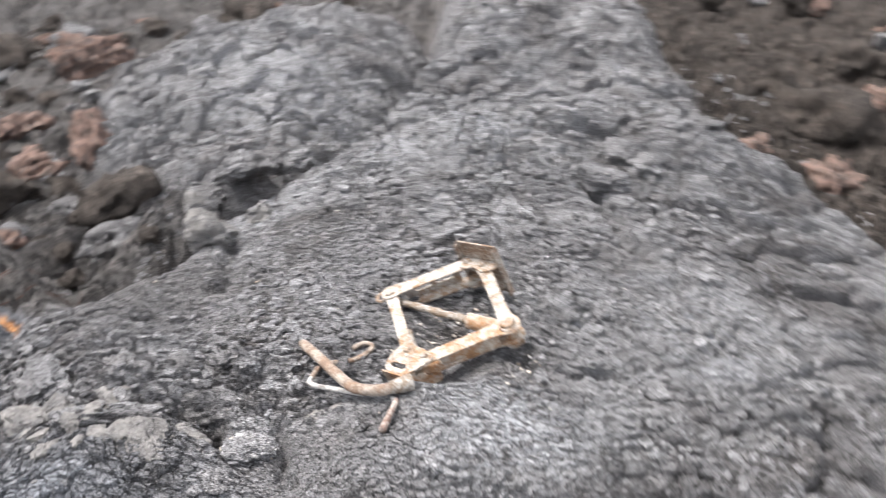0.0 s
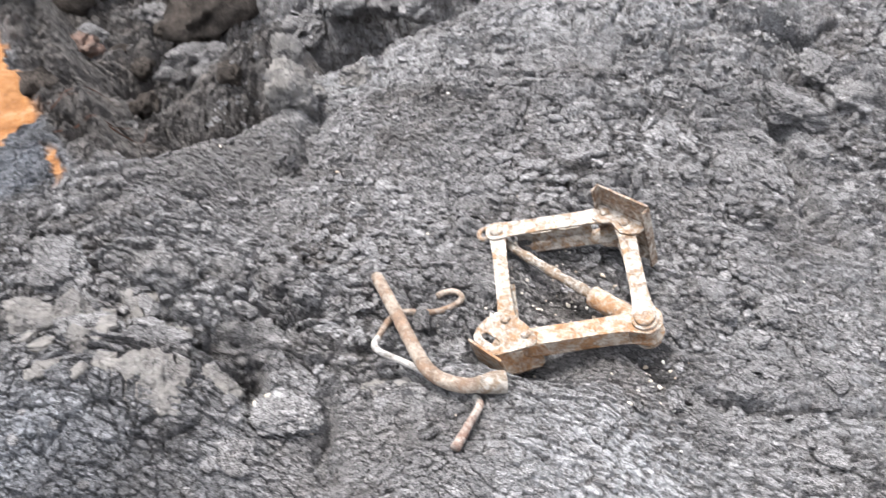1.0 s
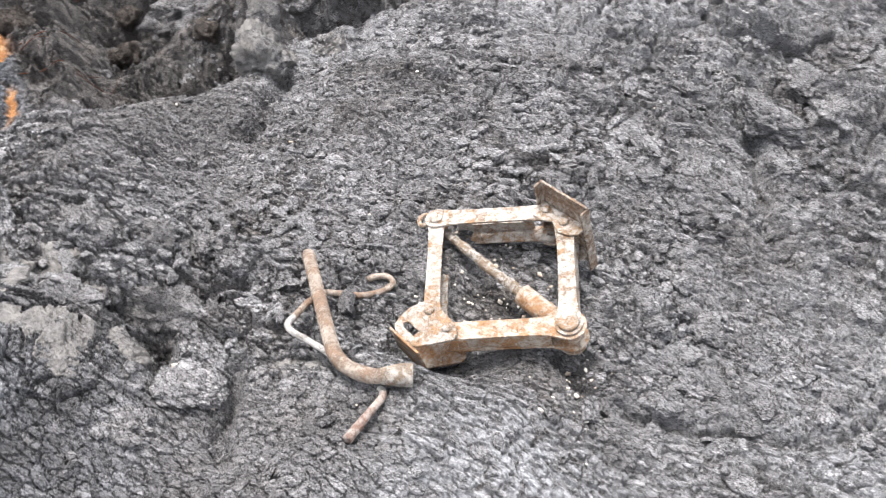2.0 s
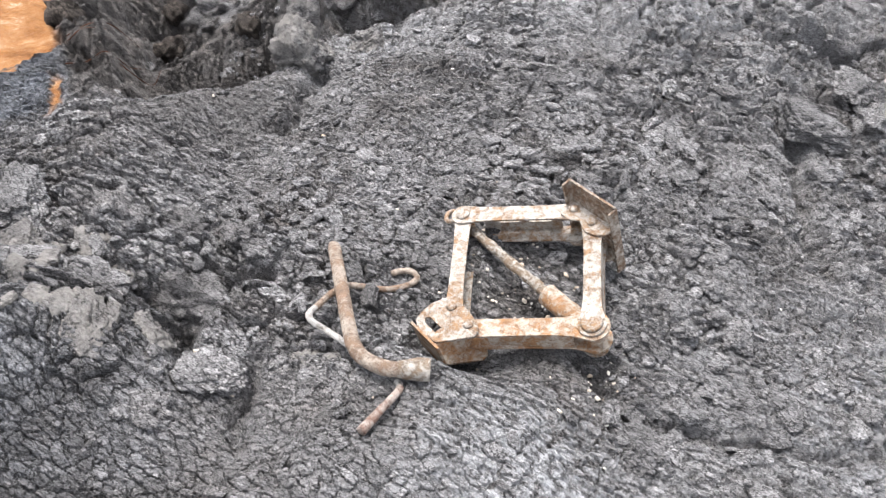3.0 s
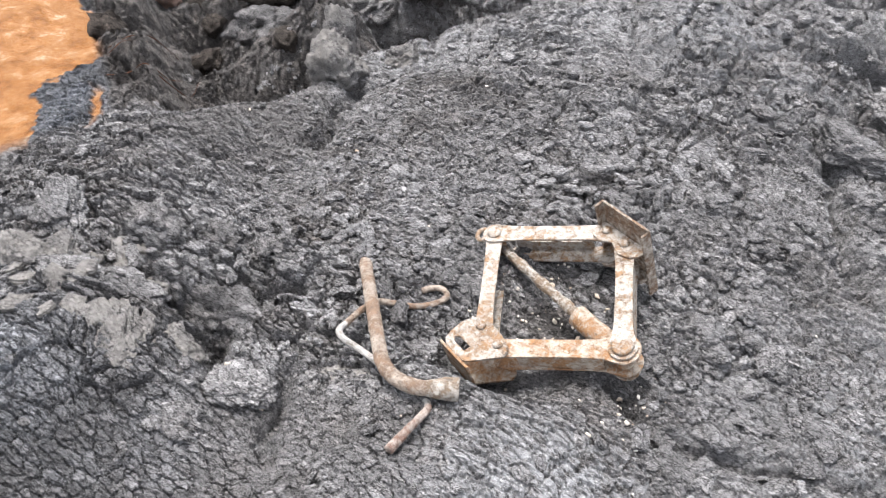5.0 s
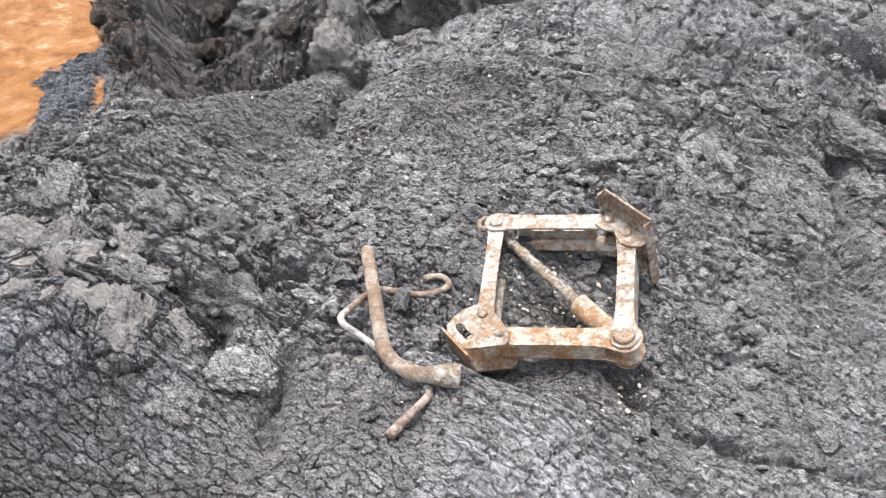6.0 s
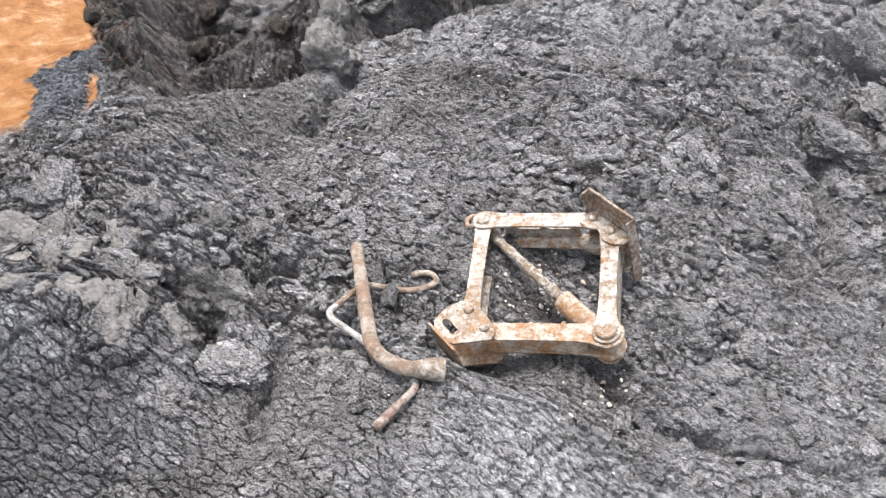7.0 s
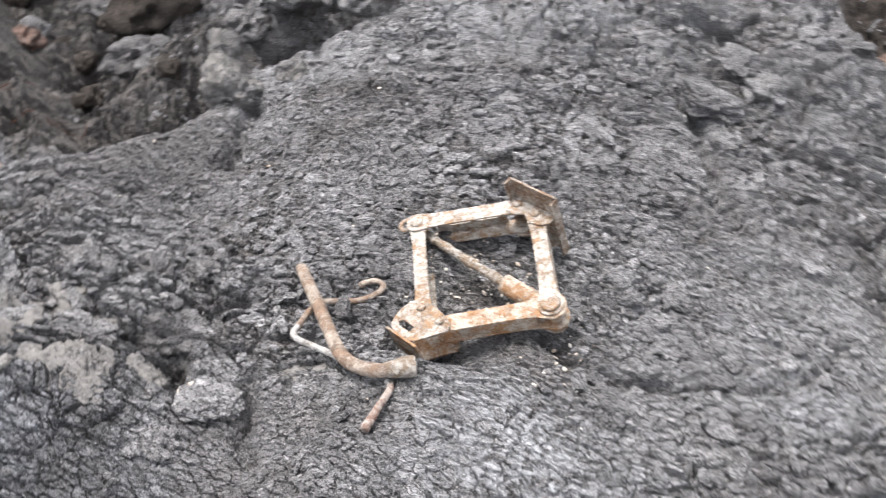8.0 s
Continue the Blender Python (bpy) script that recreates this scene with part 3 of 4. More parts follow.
def rivet(parent, at, r, z, tall=0.004, flat=False):
    way = [(0, r * 1.0), (0.3, r), (0.7, r * 0.9), (1.0, r * 0.62)] if not flat else [(0, r), (0.6, r), (0.9, r * 0.94), (1.0, r * 0.8)]
    bm = bmesh.new()
    rings = []
    for h, rad in way:
        rings.append([bm.verts.new((rad * math.cos(k * math.pi / 10), rad * math.sin(k * math.pi / 10), tall * h)) for k in range(20)])
    for a, b in zip(rings, rings[1:]):
        for k in range(20):
            bm.faces.new((a[k], a[(k + 1) % 20], b[(k + 1) % 20], b[k]))
    bm.faces.new(rings[-1])
    bm.faces.new(rings[0][::-1])
    ob = part("rivet", bm, RUST_ARM, parent)
    ob.matrix_local = pose(at[0], at[1], z)
    return ob


def scissor_jack():
    jack = tagged(new("scissor_jack"), "rusty mud-crusted steel scissor jack lying on its side", "car jack")
    jack.matrix_world = JACK
    deep = 0.046
    arm(jack, TL, TR_A, 1, 0.0155, 0.0135, 0.0118, 0.0, deep, True)
    arm(jack, TL, BL_A, -1, 0.0130, 0.0125, 0.0098, -0.0036, deep - 0.0072)
    arm(jack, TR_B, BR, 1, 0.0140, 0.0165, 0.0104, 0.0, deep)
    arm(jack, BL_B, BR, -1, 0.0125, 0.0205, 0.0122, -0.0036, 0.029, taper=0.35, steel=RUST_BRACKET)
    # head with the slot
    for top, name in ((0.0036, "front_ear"), (-deep - 0.0004, "back_ear")):
        e0, e1 = 0.088, 0.163
        shape = [along_d(d, e) for d, e in ((-0.103, 0.094), (-0.098, 0.102), (-0.094, 0.118), (-0.096, 0.140), (-0.100, 0.156), (-0.106, 0.164), (-0.114, 0.166), (-0.150, 0.138), (-0.152, 0.130), (-0.152, 0.100), (-0.147, 0.092), (-0.136, 0.088), (-0.118, 0.088))]
        slot = []
        for d, e in ((-0.1375, 0.099), (-0.1420, 0.103), (-0.1420, 0.127), (-0.1375, 0.131), (-0.1330, 0.127), (-0.1330, 0.103)):
            slot.append(along_d(d, e))
        made = part(name, plate(shape, top - 0.0034, top, [slot] if name == "front_ear" else ()), RUST_ARM if name == "front_ear" else RUST_BRACKET, jack, "slotted pale rusty ear" if name == "front_ear" else "", False)
        if name == "front_ear":
            head_ear = made
    c, s = along_d(-0.1535, 0.118)
    saddle = box(-0.028, 0.028, -0.0017, 0.0017, -deep - 0.002, 0.0034)
    saddle = part("saddle", sharp(saddle), RUST_BRACKET, jack, "orange rusty saddle plate", False)
    saddle.matrix_local = pose(c, s, 0, 0, 0, math.degrees(math.atan2(E.y, E.x)))
    # foot
    for top, name in ((0.0036, "front_ear"), (-deep - 0.0004, "back_ear")):
        shape = [along_d(d, e) for d, e in ((0.082, 0.104), (0.088, 0.100), (0.107, 0.100), (0.107, 0.176), (0.092, 0.174), (0.083, 0.164), (0.080, 0.150), (0.088, 0.132), (0.080, 0.118))]
        made = part(name, plate(shape, top - 0.0034, top), RUST_ARM if name == "front_ear" else RUST_PLATE, jack, "", False)
        if name == "front_ear":
            foot_ear = made
    c, s = along_d(0.1095, 0.1385)
    foot = bmesh.new()
    box(-0.040, 0.040, -0.0017, 0.0017, -0.077, 0.040, foot)
    for side in (-1, 1):
        box(side * 0.040 - 0.0015, side * 0.040 + 0.0015, -0.012, 0.0016, -0.075, 0.038, foot)
    foot = part("foot_plate", sharp(foot), RUST_PLATE, jack, "dark rusty folded foot plate", False)
    foot.matrix_local = pose(c, s, 0, 0, 0, math.degrees(math.atan2(E.y, E.x)))
    rivet(jack, TL, 0.0095, 0.0)
    for owner, at, r in ((head_ear, BL_A, 0.0066), (head_ear, BL_B, 0.0066), (foot_ear, TR_A, 0.0060), (foot_ear, TR_B, 0.0066)):
        rivet(owner, at, r, 0.0036)
    rivet(jack, BR, 0.0125, 0.0, 0.005, True)
    # screw, trunnion nut and eye
    a, b = Vector((*TL, -0.5 * deep)), Vector((*BR, -0.5 * deep))
    run = (b - a).normalized()
    start = a - run * 0.012
    thread = tube([start + run * (0.0011 * k) for k in range(200)], lambda f: 0.0062 + 0.0003 * math.sin(f * 200 * 1.55) + 0.0026 * max(0, noise.noise(Vector((f * 9, 1, 2)))), 18, 0.0016)
    part("screw", thread, RUST_SCREW, jack, "threaded screw crusted with pale mud")
    nut = tube([b - run * (0.084 - 0.0054 * k) for k in range(14)], lambda f: 0.0138 if f < 0.93 else 0.0115, 22, 0.0012)
    part("trunnion_nut", nut, RUST_BRACKET, jack, "orange rusty round trunnion nut")
    part("trunnion", tube([Vector((*BR, -0.004)), Vector((*BR, -deep + 0.003))], 0.0115, 18), RUST_BRACKET, jack)
    part("trunnion", tube([Vector((*TL, -0.004)), Vector((*TL, -deep + 0.003))], 0.0105, 18), RUST_BRACKET, jack)
    e = Vector((-0.0215, 0.0045, -0.012))
    loop = [e + Vector((0.0075 * math.cos(k * math.pi / 10), 0.0095 * math.sin(k * math.pi / 10), 0)) for k in range(21)]
    part("eye", tube(loop, 0.0032, 10, 0.0004, cap=False), RUST_ARM, jack, "small steel eye of the screw")
    return jack


scissor_jack()

# ---- the bent wheel wrench and the crank rod ----
wrench = tagged(new("wheel_wrench"), "bent rusty brown steel wheel wrench with a socket end", "wrench")
wrench.location = (-0.06, 0.93, -0.02)
back = Vector(wrench.location)
WAY = [Vector(q) - back for q in curve([(-0.180, 1.081, -0.086), (-0.154, 1.043, -0.068), (-0.125, 1.002, -0.050), (-0.099, 0.965, -0.035), (-0.074, 0.930, -0.020), (-0.057, 0.909, -0.009), (-0.037, 0.895, 0.001), (-0.014, 0.893, 0.005), (0.004, 0.899, 0.006)], 7)]
part("bar", tube(WAY, lambda f: 0.0086 * (0.88 if f < 0.01 else 1.0), 24, 0.0006), RUST_PIPE, wrench, "rusty brown round bar with a bend")
SOCK = [Vector(q) - back for q in curve([(0.000, 0.8975, 0.006), (0.009, 0.902, 0.0065), (0.018, 0.907, 0.007), (0.031, 0.913, 0.008)], 5)]
part("socket", tube(SOCK, lambda f: 0.0088 + 0.0038 * min(1.0, 1.6 * f), 24, 0.0006, 0.78), RUST_SCREW, wrench, "flared greyish socket end")

crank = tagged(new("crank_rod"), "thin bent rusty steel crank rod with a hooked end", "crank")
crank.location = (-0.06, 0.96, -0.05)
back = Vector(crank.location)
HOOK = [Vector(q) - back for q in curve([(-0.092, 1.080, -0.088), (-0.085, 1.090, -0.089), (-0.072, 1.096, -0.088), (-0.061, 1.091, -0.088), (-0.063, 1.080, -0.090), (-0.077, 1.064, -0.092), (-0.095, 1.052, -0.092), (-0.114, 1.040, -0.086), (-0.130, 1.026, -0.078), (-0.135, 0.995, -0.063), (-0.133, 0.950, -0.041)], 6)]
part("hook", tube(HOOK, 0.0042, 14, 0.0005), RUST_PIPE, crank, "rusty hooked end")
SHANK = [Vector(q) - back for q in curve([(-0.133, 0.953, -0.042), (-0.133, 0.941, -0.036), (-0.129, 0.933, -0.033), (-0.120, 0.929, -0.033), (-0.086, 0.924, -0.032), (-0.038, 0.910, -0.024), (0.002, 0.893, -0.011), (0.008, 0.889, -0.008), (0.011, 0.882, -0.005)], 6)]
part("shank", tube(SHANK, 0.0040, 14, 0.0004), RUST_ROD, crank, "grey weathered middle of the rod")
TIP = [Vector(q) - back for q in curve([(0.010, 0.886, -0.006), (0.011, 0.876, -0.002), (0.0066, 0.850, 0.003), (0.004, 0.834, 0.0045), (0.001, 0.816, 0.006)], 6)]
part("tip", tube(TIP, lambda f: 0.0041 + 0.0016 * f * f, 14, 0.0005), RUST_RED, crank, "reddish rusty lower end")


# ---- clods ----
def clod_mesh(name, seed, stretch, knobbly, layered, material, subdivisions=4):
    bm = bmesh.new()
    bmesh.ops.create_icosphere(bm, subdivisions=subdivisions, radius=1.0)
    off = Vector((seed * 3.7, seed * 1.3, -seed * 2.1))
    detail = 1.0 if subdivisions > 3 else 0.3
    cuts = [(Vector((random.uniform(-1, 1), random.uniform(-1, 1), random.uniform(-0.6, 1))).normalized(), random.uniform(0.55, 0.85)) for _ in range(9)]
    for v in bm.verts:
        p = v.co.copy()
        r = 1.0
        for nrm, far in cuts:
            along = p.dot(nrm)
            if along * r > far:
                r = min(r, far / along)
        r += knobbly * (0.5 * noise.noise(p * 1.7 + off) + 0.30 * noise.noise(p * 4.1 + off) + 0.22 * noise.noise(p * 9 + off) + 0.12 * noise.noise(p * 19 + off) + 0.10 * detail * noise.noise(p * 41 + off))
        r += layered * (abs(math.sin(9 * p.z + 3 * noise.noise(p * 2 + off))) - 0.5) * 0.12
        v.co = Vector((p.x * r * stretch[0], p.y * r * stretch[1], p.z * r * stretch[2]))
    me = bpy.data.meshes.new(name)
    bm.to_mesh(me)
    bm.free()
    me.polygons.foreach_set("use_smooth", np.ones(len(me.polygons), bool))
    me.materials.append(material)
    return me


SLAB = [clod_mesh("clay_clod", k, (1.0, 0.75, 0.38), 0.45, 1.0, CLOD_GREY, 5) for k in range(3)]
ROUND = [clod_mesh("clay_clod", 10 + k, (1.0, 0.82, 0.7), 0.6, 0.4, CLOD_GREY) for k in range(3)]
DUN = [clod_mesh("clay_clod", 20 + k, (1.0, 0.8, 0.6), 0.7, 0.3, CLOD_DUN) for k in range(3)]
PALE = [clod_mesh("clay_clod", 30 + k, (1.0, 0.72, 0.34), 0.4, 0.8, CLOD_PALE, 5) for k in range(2)]
LUMP = clod_mesh("clay_clod", 33, (1.0, 0.85, 0.85), 0.4, 0.8, CLOD_PALE, 5)
BROWN = [clod_mesh("earth_clod", 40 + k, (1.0, 0.85, 0.75), 0.75, 0.15, CLOD_BROWN, 3) for k in range(5)]
PINK = [clod_mesh("earth_clod", 50 + k, (1.0, 0.8, 0.7), 0.8, 0.2, CLOD_PINK) for k in range(2)]


def lay_all(x, y):
    """As lay(), for many places at once."""
    x, y = np.asarray(x), np.asarray(y)
    z = height(x, y)
    sx = (height(x + 0.012, y) - height(x - 0.012, y)) / 0.024
    sy = (height(x, y + 0.012) - height(x, y - 0.012)) / 0.024
    return [(float(c), Vector((-float(a), -float(b), 1)).normalized()) for a, b, c in zip(sx, sy, z)]


def clod(me, x, y, size, turn=0.0, tip=0.0, sink=0.35, label="", group="", wide=1.0, tall=1.0, spot=None):
    z, up = spot or lay(x, y)
    up = (up + Vector((0, 0, 1.6))).normalized()
    base_turn = up.to_track_quat("Z", "Y").to_matrix().to_4x4()
    ob = new(me.name.split(".")[0], me)
    ob.matrix_world = Matrix.Translation((x, y, z + size * (0.4 - sink) * tall)) @ base_turn @ pose(0, 0, 0, tip, 0.4 * tip, turn) @ Matrix.Diagonal((size, size * wide, size * tall, 1))
    return tagged(ob, label or "grey layered clod of dried clay on the heap", "clod", group)


clod(SLAB[1], -0.203, 0.839, 0.042, 60, 8, 0.3, "grey clay stone with a pale chalky corner", wide=1.0)
clod(PALE[1], -0.350, 0.812, 0.048, 20, -12, 0.55, "smooth beige clay slab with a small hole")
clod(DUN[0], -0.305, 0.925, 0.064, 25, 5, 0.6, "porous dun clay clod beside a dark gap", wide=0.8)
clod(DUN[1], -0.376, 1.030, 0.044, 80, 10, 0.45, "porous dun clay clod standing upright")
clod(DUN[2], -0.30, 1.045, 0.030, 10, 0, 0.3, "small porous dun clay clod")
clod(PALE[0], -0.515, 0.885, 0.036, 100, 25, 0.45, "flaky pale-edged clay slab, tilted up")
clod(PALE[1], -0.45, 0.925, 0.040, 15, 18, 0.45, "flaky pale-edged clay slab, tilted up")
clod(SLAB[0], -0.40, 0.88, 0.050, -20, 10, 0.35)
clod(LUMP, -0.527, 1.560, 0.070, 130, 20, 0.4, "knobbly dun clay lump on the rim of the pit", wide=1.1, tall=1.25, spot=(-0.215, Vector((0, 0, 1))))
clod(LUMP, -0.590, 1.680, 0.036, 40, 25, 0.4, "pointed dun clay lump on the rim of the pit", tall=2.0, spot=(-0.225, Vector((0, 0, 1))))
clod(PALE[1], -0.44, 1.665, 0.042, 60, 10, 0.3, "salt-whitened clay lump on the rim of the pit", tall=2.0)
clod(SLAB[0], 0.378, 1.735, 0.068, -20, -14, 0.4, spot=(-0.082, Vector((0, 0, 1))), label="large flat layered clay slab with a dark gap below", wide=0.8)
clod(SLAB[2], 0.285, 1.505, 0.048, -70, 25, 0.4, spot=(-0.062, Vector((0, 0, 1))), label="long thin clay slab standing on its edge", wide=0.4)
clod(SLAB[0], 0.335, 1.46, 0.018, 30, 15, 0.2)
clod(ROUND[0], 0.248, 1.172, 0.027, 0, 0, 0.25)
clod(ROUND[1], 0.292, 1.236, 0.020, 40, 0, 0.25)
clod(ROUND[2], 0.268, 1.150, 0.024, 80, 10, 0.25)
clod(ROUND[0], 0.346, 1.172, 0.027, 130, 0, 0.25)
clod(ROUND[1], 0.30, 1.19, 0.016, 200, 0, 0.25)
clod(ROUND[2], -0.045, 1.005, 0.024, 15, 12, 0.1, "angular grey clay clod beside the jack's head", tall=1.3)
clod(SLAB[1], 0.268, 0.965, 0.036, -35, 6, 0.3)
clod(PALE[0], -0.115, 0.905, 0.035, 20, 4, 0.55, "flush smooth beige-grey clay slab")
clod(PALE[1], -0.075, 0.915, 0.030, -30, 6, 0.55, "flush smooth beige-grey clay slab")
clod(SLAB[2], 0.45, 1.95, 0.06, 10, -8, 0.25)
clod(ROUND[1], 0.50, 1.86, 0.05, 60, 0, 0.3)
clod(ROUND[0], 0.20, 2.05, 0.04, 60, 0, 0.3)

for me, x, y, size, turn, tip, sink, what in (
    (PALE[0], -0.56, 0.86, 0.042, 40, 22, 0.3, "flaky pale-edged clay slab, tilted up"),
    (SLAB[1], -0.47, 0.865, 0.046, -15, 14, 0.35, "dark grey layered clay slab"),
    (PALE[1], -0.385, 0.915, 0.034, 75, -10, 0.35, "flaky pale-edged clay slab"),
    (SLAB[2], -0.57, 0.94, 0.055, 10, 16, 0.35, "dark grey layered clay slab"),
    (DUN[2], -0.455, 0.985, 0.040, 30, 5, 0.4, "porous dun clay clod"),
    (DUN[0], -0.34, 1.045, 0.030, 120, 0, 0.35, "porous dun clay clod"),
    (SLAB[0], -0.25, 0.955, 0.030, 60, 8, 0.4, "grey layered clay slab beside a dark gap"),
    (PALE[0], -0.29, 0.845, 0.040, -30, 10, 0.5, "beige-grey clay slab with a rough edge"),
    (DUN[1], -0.23, 0.765, 0.030, 90, 30, 0.45, "upright dun clay clod in a gully"),
    (ROUND[1], -0.265, 1.22, 0.018, 15, 0, 0.3, ""),
    (ROUND[2], -0.20, 1.295, 0.020, 70, 0, 0.25, ""),
    (SLAB[1], 0.08, 1.36, 0.024, 10, 15, 0.2, ""),
    (SLAB[2], 0.21, 1.42, 0.030, -25, 12, 0.2, ""),
    (SLAB[0], 0.16, 1.52, 0.034, 30, 10, 0.2, ""),
    (SLAB[1], -0.02, 1.55, 0.030, -40, 14, 0.2, ""),
    (ROUND[0], 0.42, 1.60, 0.030, 0, 0, 0.3, ""),
    (SLAB[2], 0.33, 1.62, 0.045, 15, -10, 0.2, ""),
    (DUN[2], 0.02, 1.66, 0.035, 10, 0, 0.4, "brownish rounded clay clod"),
    (DUN[1], -0.12, 1.60, 0.030, 10, 0, 0.4, "brownish rounded clay clod"),
):
    clod(me, x, y, size, turn, tip, sink, what)


def slab_mesh(seed, material):
    """A broken plate of layered clay, 2 across: stepped, jagged edges and an uneven top."""
    rng = random.Random(seed)
    k = 15
    reach = [rng.uniform(0.68, 1.08) * (1.0 + 0.18 * math.cos(2 * 6.2832 * j / k + seed)) for j in range(k)]
    turns = [6.2832 * (j + rng.uniform(-0.3, 0.3)) / k for j in range(k)]
    bm = bmesh.new()
    rings = []
    for z, wide in ((-0.34, 0.86), (-0.12, 1.0), (-0.08, 0.9), (0.02, 0.96), (0.06, 0.82), (0.12, 0.45)):
        rings.append([bm.verts.new((wide * r * math.cos(a) * rng.uniform(0.95, 1.05), 0.72 * wide * r * math.sin(a) * rng.uniform(0.95, 1.05), z + rng.uniform(-0.03, 0.03))) for r, a in zip(reach, turns)])
    for a, b in zip(rings, rings[1:]):
        for j in range(k):
            bm.faces.new((a[j], a[(j + 1) % k], b[(j + 1) % k], b[j]))
    bm.faces.new(rings[-1])
    bm.faces.new(rings[0][::-1])
    me = bpy.data.meshes.new("clay_clod")
    bm.to_mesh(me)
    bm.free()
    me.materials.append(material)
    return me


PALE_PLATES = [slab_mesh(70 + k, CLOD_PALE) for k in range(3)]
GREY_PLATES = [slab_mesh(80 + k, CLOD_GREY) for k in range(5)]
for k, (x, y, wide, tip) in enumerate((
    (-0.496, 0.894, 0.046, 18), (-0.468, 0.835, 0.038, 30), (-0.518, 0.832, 0.039, -22), (-0.484, 0.790, 0.034, 14), (-0.411, 0.812, 0.039, 10), (-0.384, 0.818, 0.036, -8),
    (-0.295, 0.820, 0.031, 12), (-0.554, 0.840, 0.034, 25), (-0.436, 0.792, 0.026, 20), (-0.331, 0.835, 0.035, -10), (-0.452, 0.862, 0.040, 16),
)):
    clod(PALE_PLATES[k % 3], x, y, 0.62 * wide, 47 * k, tip, 0.32, "pale dry clay slab with broken edges on the heap", "pale clay slabs")
for k, (x, y, wide, tip) in enumerate((
    (-0.435, 0.925, 0.036, 14), (-0.385, 0.947, 0.042, 8), (-0.402, 0.872, 0.041, -12), (0.306, 0.991, 0.046, 8), (0.036, 1.418, 0.048, 14), (0.135, 1.383, 0.031, 30), (0.115, 1.416, 0.036, -15),
    (0.201, 1.507, 0.050, 12), (0.239, 1.615, 0.045, 18), (0.339, 1.521, 0.039, -14), (-0.005, 1.378, 0.035, 16), (0.072, 1.467, 0.037, 10), (-0.118, 1.362, 0.032, 18), (-0.028, 1.344, 0.031, -12),
    (0.143, 1.517, 0.038, 15), (0.324, 1.095, 0.040, 10), (0.419, 1.069, 0.046, 12), (0.403, 1.609, 0.046, 10), (0.088, 1.607, 0.045, 16), (0.231, 1.771, 0.055, -12), (0.018, 1.544, 0.039, 18),
    (0.172, 1.502, 0.033, 22), (-0.184, 1.283, 0.031, 10), (-0.307, 1.396, 0.043, 14), (-0.199, 1.474, 0.039, 12), (0.261, 1.482, 0.034, -20), (-0.095, 1.483, 0.034, 16),
    (0.62, 1.70, 0.06, 15), (0.72, 1.95, 0.07, -12), (0.60, 2.10, 0.07, 18), (0.35, 2.25, 0.07, 10), (0.10, 2.20, 0.06, 14), (-0.10, 1.95, 0.06, 12), (-0.22, 2.05, 0.05, 20), (0.80, 1.60, 0.06, 10),
)):
    clod(GREY_PLATES[k % 5], x, y, 0.60 * wide, 10 + 38 * (k % 3) - 25, tip, 0.30, "grey layered clay slab with torn edges on the heap", "grey clay slabs", wide=0.8)

# rounded clods that overhang the black hole at the back of the pit
for me, x, y, z, size, turn, wide in ((ROUND[0], -0.90, 2.13, -0.585, 0.075, 20, 1.0), (DUN[1], -0.80, 2.20, -0.50, 0.085, 70, 0.9), (ROUND[2], -0.70, 2.27, -0.42, 0.085, 10, 1.0), (DUN[2], -0.56, 2.22, -0.36, 0.075, 150, 0.8), (ROUND[1], -0.45, 2.13, -0.30, 0.05, 40, 1.0)):
    clod(me, x, y, size, turn, 8, 0.4, "grey-brown rounded clod over the dark hole", "clods at the hole", wide=wide, spot=(z, Vector((0, 0, 1))))

# brown and grey clods of the rubble behind
places = [(random.uniform(-2.7, -0.62), random.uniform(1.5, 4.6)) if k < 120 else (random.uniform(0.2, 2.9), random.uniform(2.1, 5.2)) for k in range(210)]
px, py = np.array(places).T
for (x, y), rub, spot in zip(places, zones(px, py)[0], lay_all(px, py)):
    size = random.choice((0.03, 0.04, 0.05, 0.06, 0.08, 0.12)) * (0.8 + 0.12 * y)
    kind, turn, tip = random.random(), random.uniform(0, 360), random.uniform(-25, 25)
    if rub > 0.6:
        if kind < 0.16:
            clod(random.choice(PINK), x, y, size, turn, tip, 0.3, "pale reddish crumbly clod of earth in the rubble", "rubble clods", spot=spot)
        elif kind < 0.72:
            clod(random.choice(BROWN), x, y, size, turn, tip, 0.3, "brown crumbly clod of earth in the rubble", "rubble clods", spot=spot)
        else:
            clod(random.choice(DUN + ROUND), x, y, size, turn, tip, 0.3, "grey-brown clod of clay in the rubble", "rubble clods", spot=spot)
for me, x, y, size, turn, wide in ((PINK[0], -1.60, 2.58, 0.13, 30, 1.0), (PINK[1], -1.34, 2.55, 0.16, -25, 0.45), (PINK[1], -1.90, 3.05, 0.12, 80, 1.0), (PINK[0], -2.0, 3.8, 0.2, 10, 1.0), (PINK[0], 1.05, 2.75, 0.12, 60, 1.0), (PINK[1], 1.35, 2.7, 0.14, 120, 1.0), (BROWN[1], 1.5, 3.3, 0.24, 20, 1.0), (PINK[0], 1.9, 3.6, 0.18, 200, 1.0), (BROWN[2], -1.1, 2.2, 0.14, 45, 1.0), (DUN[1], -1.0, 1.98, 0.11, 15, 1.0)):
    clod(me, x, y, size, turn, 10, 0.2, "large knobbly clod of earth in the rubble", "rubble clods", wide=wide)

